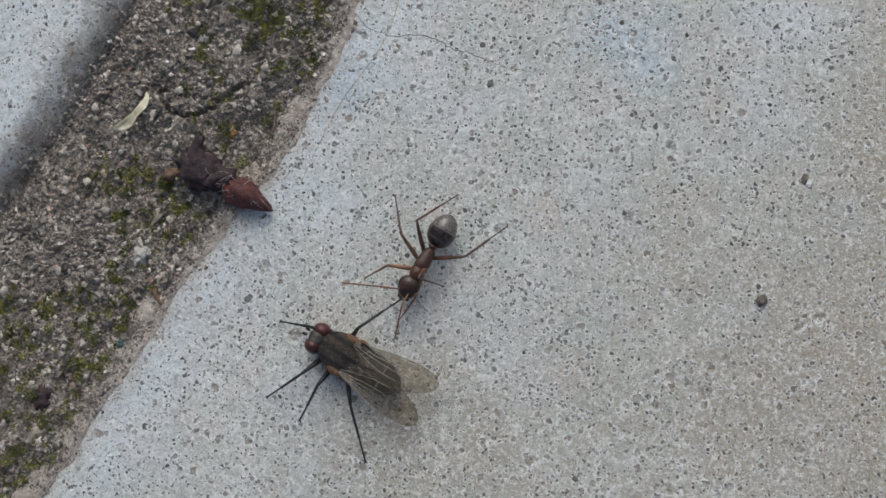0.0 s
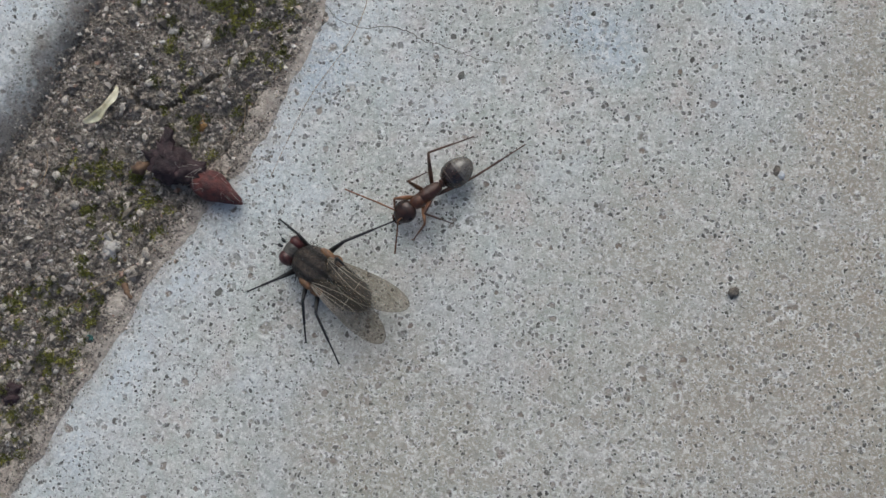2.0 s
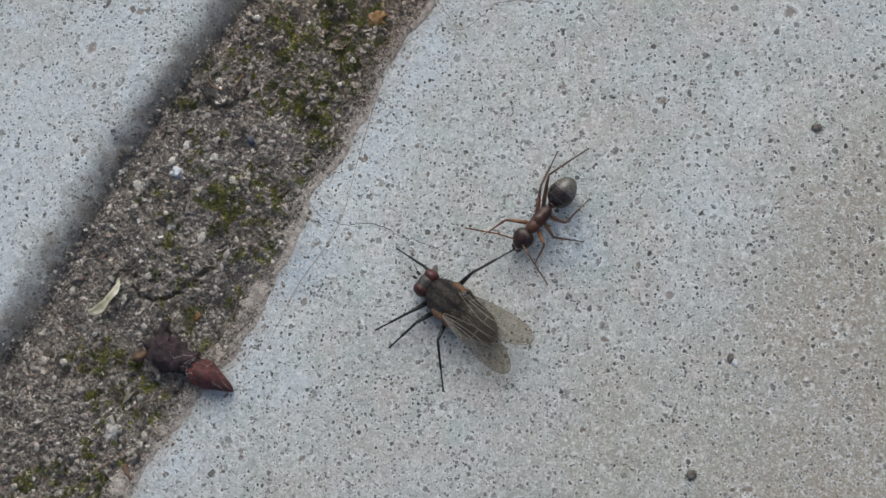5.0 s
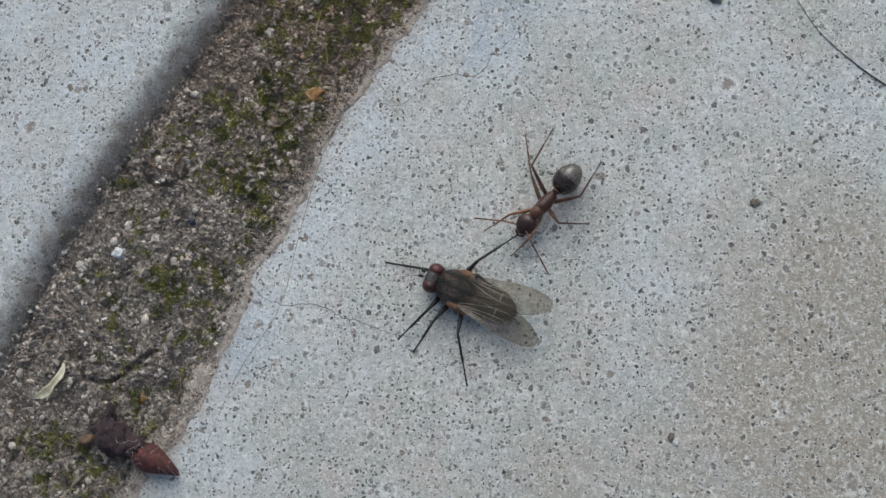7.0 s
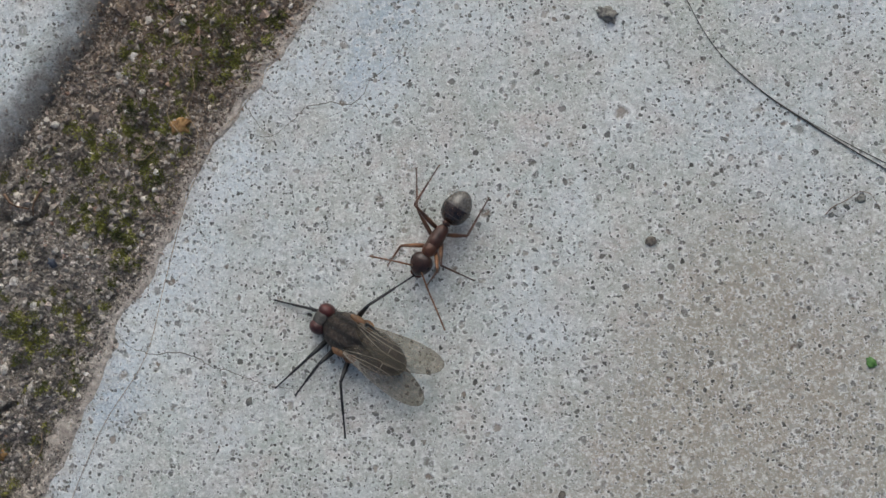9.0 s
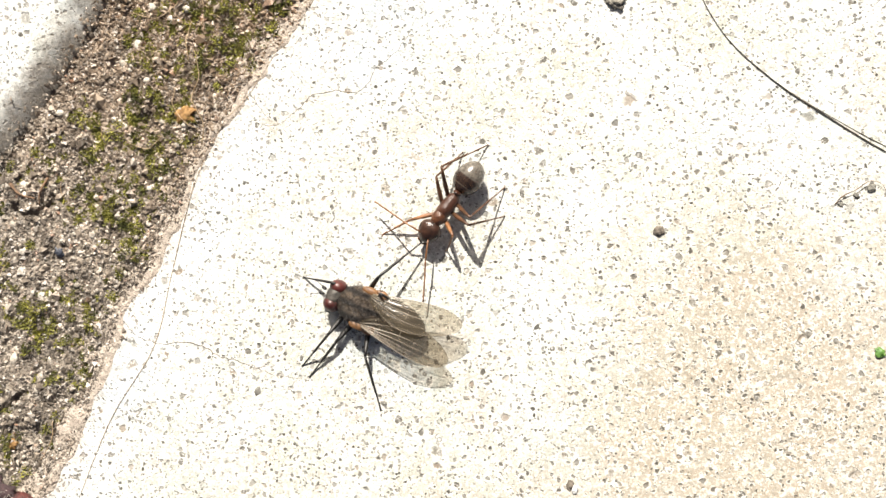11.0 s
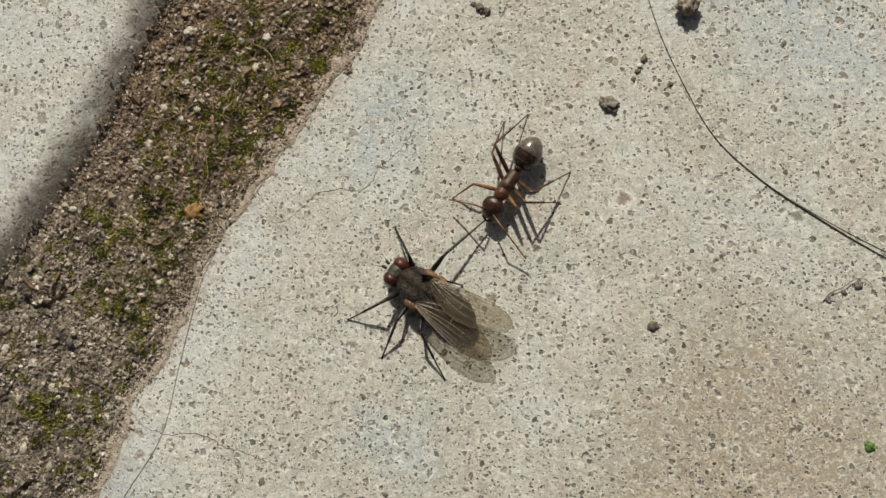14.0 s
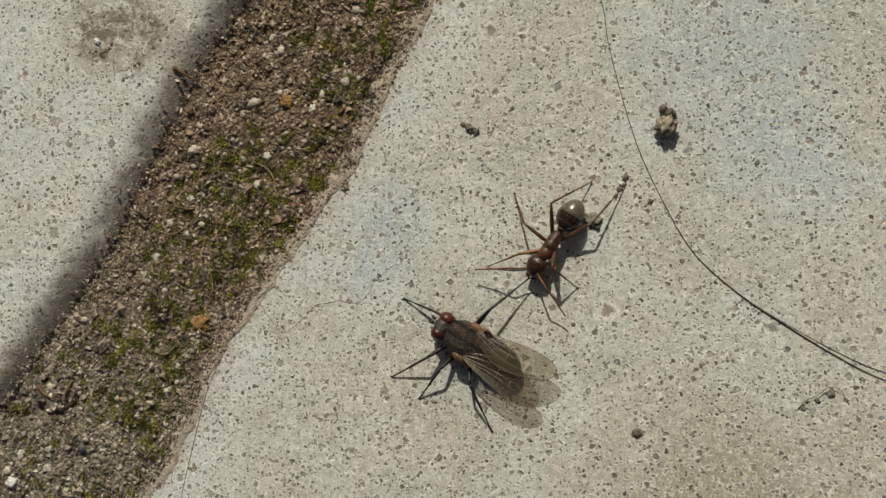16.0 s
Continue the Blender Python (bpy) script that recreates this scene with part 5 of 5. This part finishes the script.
ANT_AR = [(0, -14.4, 7.4), (0.5, -14.5, 7.4), (1, -11.7, 9.6), (1.5, -11.4, 10.1), (2, -12.6, 12.2), (2.5, -11.6, 14.8), (3, -10.1, 15.9), (3.5, -8.6, 17.1), (4, -6.1, 18.2), (6.5, -1.4, 25.1), (7, 0.1, 26.2), (7.5, 0.1, 25.8), (8, 0.4, 26.1), (10.5, 2.4, 26.7), (11, 1.2, 28.8), (11.5, -1.9, 25.9), (12, -0.7, 27.3), (12.5, 1.5, 28.1), (13, 3.4, 30.3), (13.5, 3.3, 32.5), (14, 5.6, 34.0), (14.5, 5.7, 35.8), (15, 6.9, 36.4), (15.5, 7.9, 35.8), (16, 7.7, 36.4)]
ANT_AL = [(0.5, -11.4, 4.3), (1, -9.1, 4.7), (1.5, -7.9, 5.4), (2, -9.8, 8.6), (3, -6.9, 10.8), (3.5, -5.1, 12.5), (4, -0.9, 14.4), (6.5, 2.9, 21.9), (7.5, 5.8, 23.4), (8, 5.3, 22.9), (10.5, 5.3, 19.9), (11, 3.6, 23.2), (11.5, 3.0, 20.1), (12, 3.8, 22.1), (12.5, 4.7, 22.2), (13, 7.8, 26.7), (13.5, 7.7, 28.3), (14, 9.7, 30.4), (14.5, 9.4, 31.1), (15, 10.5, 31.9), (15.5, 12.8, 34.0), (16, 12.8, 33.3)]
ANT_RF = [(0.5, -13.3, 7.7), (1, -10.4, 8.9), (1.5, -9.4, 9.3), (2, -9.9, 10.5), (2.5, -9.2, 12.7), (3, -9.4, 14.2), (3.5, -8.1, 15.6), (4, -4.9, 17.9), (6.5, -0.8, 24.8), (7, 0.5, 25.5), (7.5, 0.9, 26.2), (8, 1.4, 26.2), (10.5, 2.8, 25.3), (11, 1.3, 27.0), (11.5, -0.6, 25.7), (12, 0.2, 26.2), (12.5, 2.1, 27.6), (13, 4.1, 30.6), (13.5, 4.5, 32.1), (14, 5.6, 34.2), (14.5, 6.6, 34.9), (15, 7.3, 35.2), (15.5, 8.7, 36.5), (16, 7.8, 36.5)]
ANT_RM = [(0, -11.6, 12.4), (0.5, -9.8, 12.5), (1, -9.7, 12.4), (1.5, -6.5, 13.9), (2, -8.2, 13.2), (2.5, -5.3, 16.5), (3, -5.5, 17.0), (3.5, -2.9, 20.2), (4, -0.5, 23.0), (6.5, 4.0, 29.5), (7, 3.2, 31.3), (7.5, 4.0, 31.9), (8, 2.9, 30.9), (10.5, 5.2, 31.6), (11, 6.1, 31.3), (11.5, -0.6, 28.5), (12, 4.0, 32.3), (12.5, 4.1, 32.4), (13, 4.1, 32.2), (13.5, 7.0, 35.8), (14, 8.8, 38.4), (14.5, 9.5, 37.5), (15, 10.0, 39.3), (15.5, 10.1, 41.0), (16, 10.2, 40.9)]
ANT_RH = [(0, -8.0, 12.4), (0.5, -6.3, 12.9), (1, -4.8, 12.3), (1.5, -1.7, 13.6), (2, -5.5, 15.2), (2.5, -3.6, 16.6), (3, -3.2, 18.4), (3.5, 0.1, 20.4), (4, 1.9, 22.8), (6.5, 5.1, 30.1), (7, 4.9, 31.5), (7.5, 4.8, 31.2), (8, 5.0, 31.1), (10.5, 5.3, 31.5), (11, 7.5, 31.6), (11.5, 3.7, 31.0), (12, 5.8, 32.9), (12.5, 7.2, 34.0), (13, 6.8, 34.4), (13.5, 8.0, 36.2), (14, 10.2, 38.7), (14.5, 12.2, 39.6), (15, 12.8, 41.5), (15.5, 15.3, 42.0), (16, 14.9, 41.2)]
ANT_LF = [(0.5, -11.4, 5.2), (1, -9.9, 6.9), (1.5, -9.1, 6.5), (2, -8.9, 9.4), (2.5, -8.7, 10.7), (3, -8.0, 11.9), (3.5, -5.6, 13.9), (4, -1.8, 16.3), (6.5, 2.2, 22.5), (7, 2.1, 23.9), (7.5, 4.2, 24.6), (8, 3.7, 24.3), (10.5, 4.8, 25.1), (11, 4.9, 25.9), (11.5, 2.3, 23.0), (12, 3.2, 24.8), (12.5, 3.9, 25.9), (13, 6.6, 28.9), (13.5, 7.7, 31.1), (14, 8.8, 32.7), (14.5, 9.4, 33.1), (15, 10.2, 34.4), (15.5, 11.5, 35.1), (16, 11.7, 35.1)]
ANT_LM = [(0.5, -8.8, 7.2), (1, -5.8, 8.0), (1.5, -5.9, 8.5), (2, -6.7, 10.3), (2.5, -5.9, 12.5), (3, -3.4, 13.8), (3.5, -0.9, 16.2), (4, 1.5, 16.3), (6.5, 4.6, 25.6), (7, 6.8, 25.6), (7.5, 8.6, 27.7), (8, 6.7, 25.0), (10.5, 6.9, 24.3), (11, 8.2, 27.6), (11.5, 4.3, 23.4), (12, 5.3, 26.3), (12.5, 7.4, 28.9), (13, 8.5, 30.4), (13.5, 10.2, 32.2), (14, 11.7, 33.5), (14.5, 14.1, 35.0), (15, 12.6, 34.1), (15.5, 15.9, 34.9), (16, 13.6, 34.9)]
ANT_LH = [(0.5, -5.2, 10.6), (1, -2.4, 11.5), (1.5, -2.2, 10.8), (2, -2.6, 14.7), (2.5, -2.7, 14.6), (3, -0.6, 16.8), (3.5, -0.4, 16.7), (4, 1.7, 19.6), (6.5, 5.4, 27.2), (7, 7.7, 29.3), (7.5, 7.7, 29.4), (8, 7.8, 29.2), (10.5, 7.8, 29.3), (11, 8.3, 29.2), (11.5, 7.9, 29.8), (12, 7.9, 32.2), (12.5, 7.9, 31.9), (13, 10.0, 34.7), (13.5, 11.0, 35.6), (14, 12.4, 35.2), (14.5, 13.8, 38.1), (15, 13.6, 37.9), (15.5, 16.0, 40.2), (16, 16.9, 40.9)]
TIMES = [0, 0.5, 1, 1.5, 2, 2.5, 3, 3.5, 4, 4.5, 5, 5.5, 6, 6.5, 7, 7.5, 8, 8.5, 9, 9.5, 10, 10.5, 11, 11.5, 12, 12.5, 13, 13.5, 14, 14.5, 15, 15.5, 16]
WING_CLOSE = ((0, 8.2, 10.3, 11.5, 12.3, 13.0, 13.6, 16), (0, 0, 1, 1, 1, 2, 1, 1))
FLY_SPLAY = {"F": -10, "M": 0, "H": 15}
ANT_SPLAY = {"F": -25, "M": 25, "H": 30}
FLY_ROLL = ((0, 11.8, 12.5, 13.0, 13.6, 16), (0, 0, -30, -12, 0, 0))


def at_time(rows, t, column):
    return float(np.interp(t, [r[0] for r in rows], [r[column] for r in rows]))


def body_pose(rows, t, lift, roll=0.0):
    return Matrix.Translation((at_time(rows, t, 1) * MM, at_time(rows, t, 2) * MM, lift * MM)) @ pose(0, 0, 0, roll, 0, at_time(rows, t, 3))


def two_bones(hip, foot, upper, lower, splay=0.0):
    """The poses of thigh and shin that bring the foot to its place, the knee bent upwards and turned aside by splay degrees."""
    way = foot - hip
    reach = min(max(way.length, abs(upper - lower) * 1.05), (upper + lower) * 0.985)
    way.normalize()
    lean = math.acos(max(-1, min(1, (upper ** 2 + reach ** 2 - lower ** 2) / (2 * upper * reach))))
    side = way.cross(Vector((0, 0, 1)))
    side = side.normalized() if side.length > 1e-4 else Vector((0, 1, 0))
    side = Matrix.Rotation(radians(splay), 3, way) @ side
    along = Matrix.Rotation(lean, 3, side) @ way
    turn = Matrix((along, -side, along.cross(-side))).transposed()
    shin = turn.transposed() @ (hip + way * reach - hip - along * upper)
    bend = math.atan2(-shin.z, shin.x)
    return Matrix.Translation(hip * MM) @ turn.to_4x4(), Matrix.Translation((upper * MM, 0, 0)) @ Matrix.Rotation(bend, 4, "Y")


def key_limb(pieces, hip, bones, body, foot_at, splay=0.0):
    """foot_at(t): the foot's place in the world, in millimetres."""
    upper, lower = [], []
    for t in TIMES:
        foot = body[t].inverted() @ (foot_at(t) * MM) / MM
        a, b = two_bones(Vector(hip), foot, *bones, splay)
        upper.append((t, a))
        lower.append((t, b))
    walk(pieces[0], upper)
    walk(pieces[1], lower)


def standing(rows, z):
    return lambda t: Vector((at_time(rows, t, 1), at_time(rows, t, 2), z))


def motions():
    fly = {t: body_pose(FLY_ROWS, t, -0.70, float(np.interp(t, *FLY_ROLL))) for t in TIMES}
    ant = {t: body_pose(ANT_ROWS, t, -0.25) for t in TIMES}
    walk(FLY, [(t, fly[t]) for t in TIMES])
    walk(ANT, [(t, ant[t]) for t in TIMES])
    # the wings fold a little closer over the back as the fly is rolled about
    for film, side in zip(FLY_WINGS, (1, -1)):
        hinge = Matrix.Translation((WING_HINGE[0] * MM, WING_HINGE[1] * side * MM, WING_HINGE[2] * MM))
        walk(film, [(t, hinge @ Matrix.Rotation(radians(side * float(np.interp(t, *WING_CLOSE))), 4, "Z") @ hinge.inverted()) for t in TIMES])
    jaws = lambda t: ant[t] @ (Vector((2.25, 0, 0.98)) * MM) / MM
    tucked = lambda t: fly[t] @ (Vector((-2.9, -0.7, 0.75)) * MM) / MM
    rear = lambda t: tucked(t) if t < 11.3 or t > 14.2 else standing(FLY_RH, 0.06)(t)
    feet = {"LF": standing(FLY_LF, 0.06), "LM": standing(FLY_LM, 0.06), "LH": standing(FLY_LH, 0.06), "RF": standing(FLY_RF, 0.06), "RM": jaws, "RH": rear}
    for key, foot in feet.items():
        key_limb(FLY_LEGS[key], FLY_HIPS[key], FLY_BONES[key], fly, foot, FLY_SPLAY[key[1]] * (1 if key[0] == "L" else -1))
    feet = {"LF": standing(ANT_LF, 0.05), "LM": standing(ANT_LM, 0.05), "LH": standing(ANT_LH, 0.05),
            "RF": standing(ANT_RF, 0.05), "RM": standing(ANT_RM, 0.05), "RH": standing(ANT_RH, 0.05)}
    for key, foot in feet.items():
        key_limb(ANT_LEGS[key], ANT_HIPS[key], ANT_BONES[key[1]], ant, foot, ANT_SPLAY[key[1]] * (1 if key[0] == "L" else -1))
    key_limb(ANT_LEGS["AR"], (1.85, -0.22, 1.5), ANTENNA, ant, standing(ANT_AR, 0.9))
    key_limb(ANT_LEGS["AL"], (1.85, 0.22, 1.5), ANTENNA, ant, standing(ANT_AL, 0.9))
    # the added cloud blocks the sun until it drifts off at about nine seconds
    away = SUN_WAY.cross(Vector((0, 0, 1))).normalized()
    spot = SUN_WAY * 120
    walk(SUN_BLOCKER, [(0, Matrix.Translation(spot - away * 1)), (8.2, Matrix.Translation(spot + away * 1)), (9.5, Matrix.Translation(spot + away * 6)),
                 (10.2, Matrix.Translation(spot + away * 17)), (16, Matrix.Translation(spot + away * 70))])


motions()
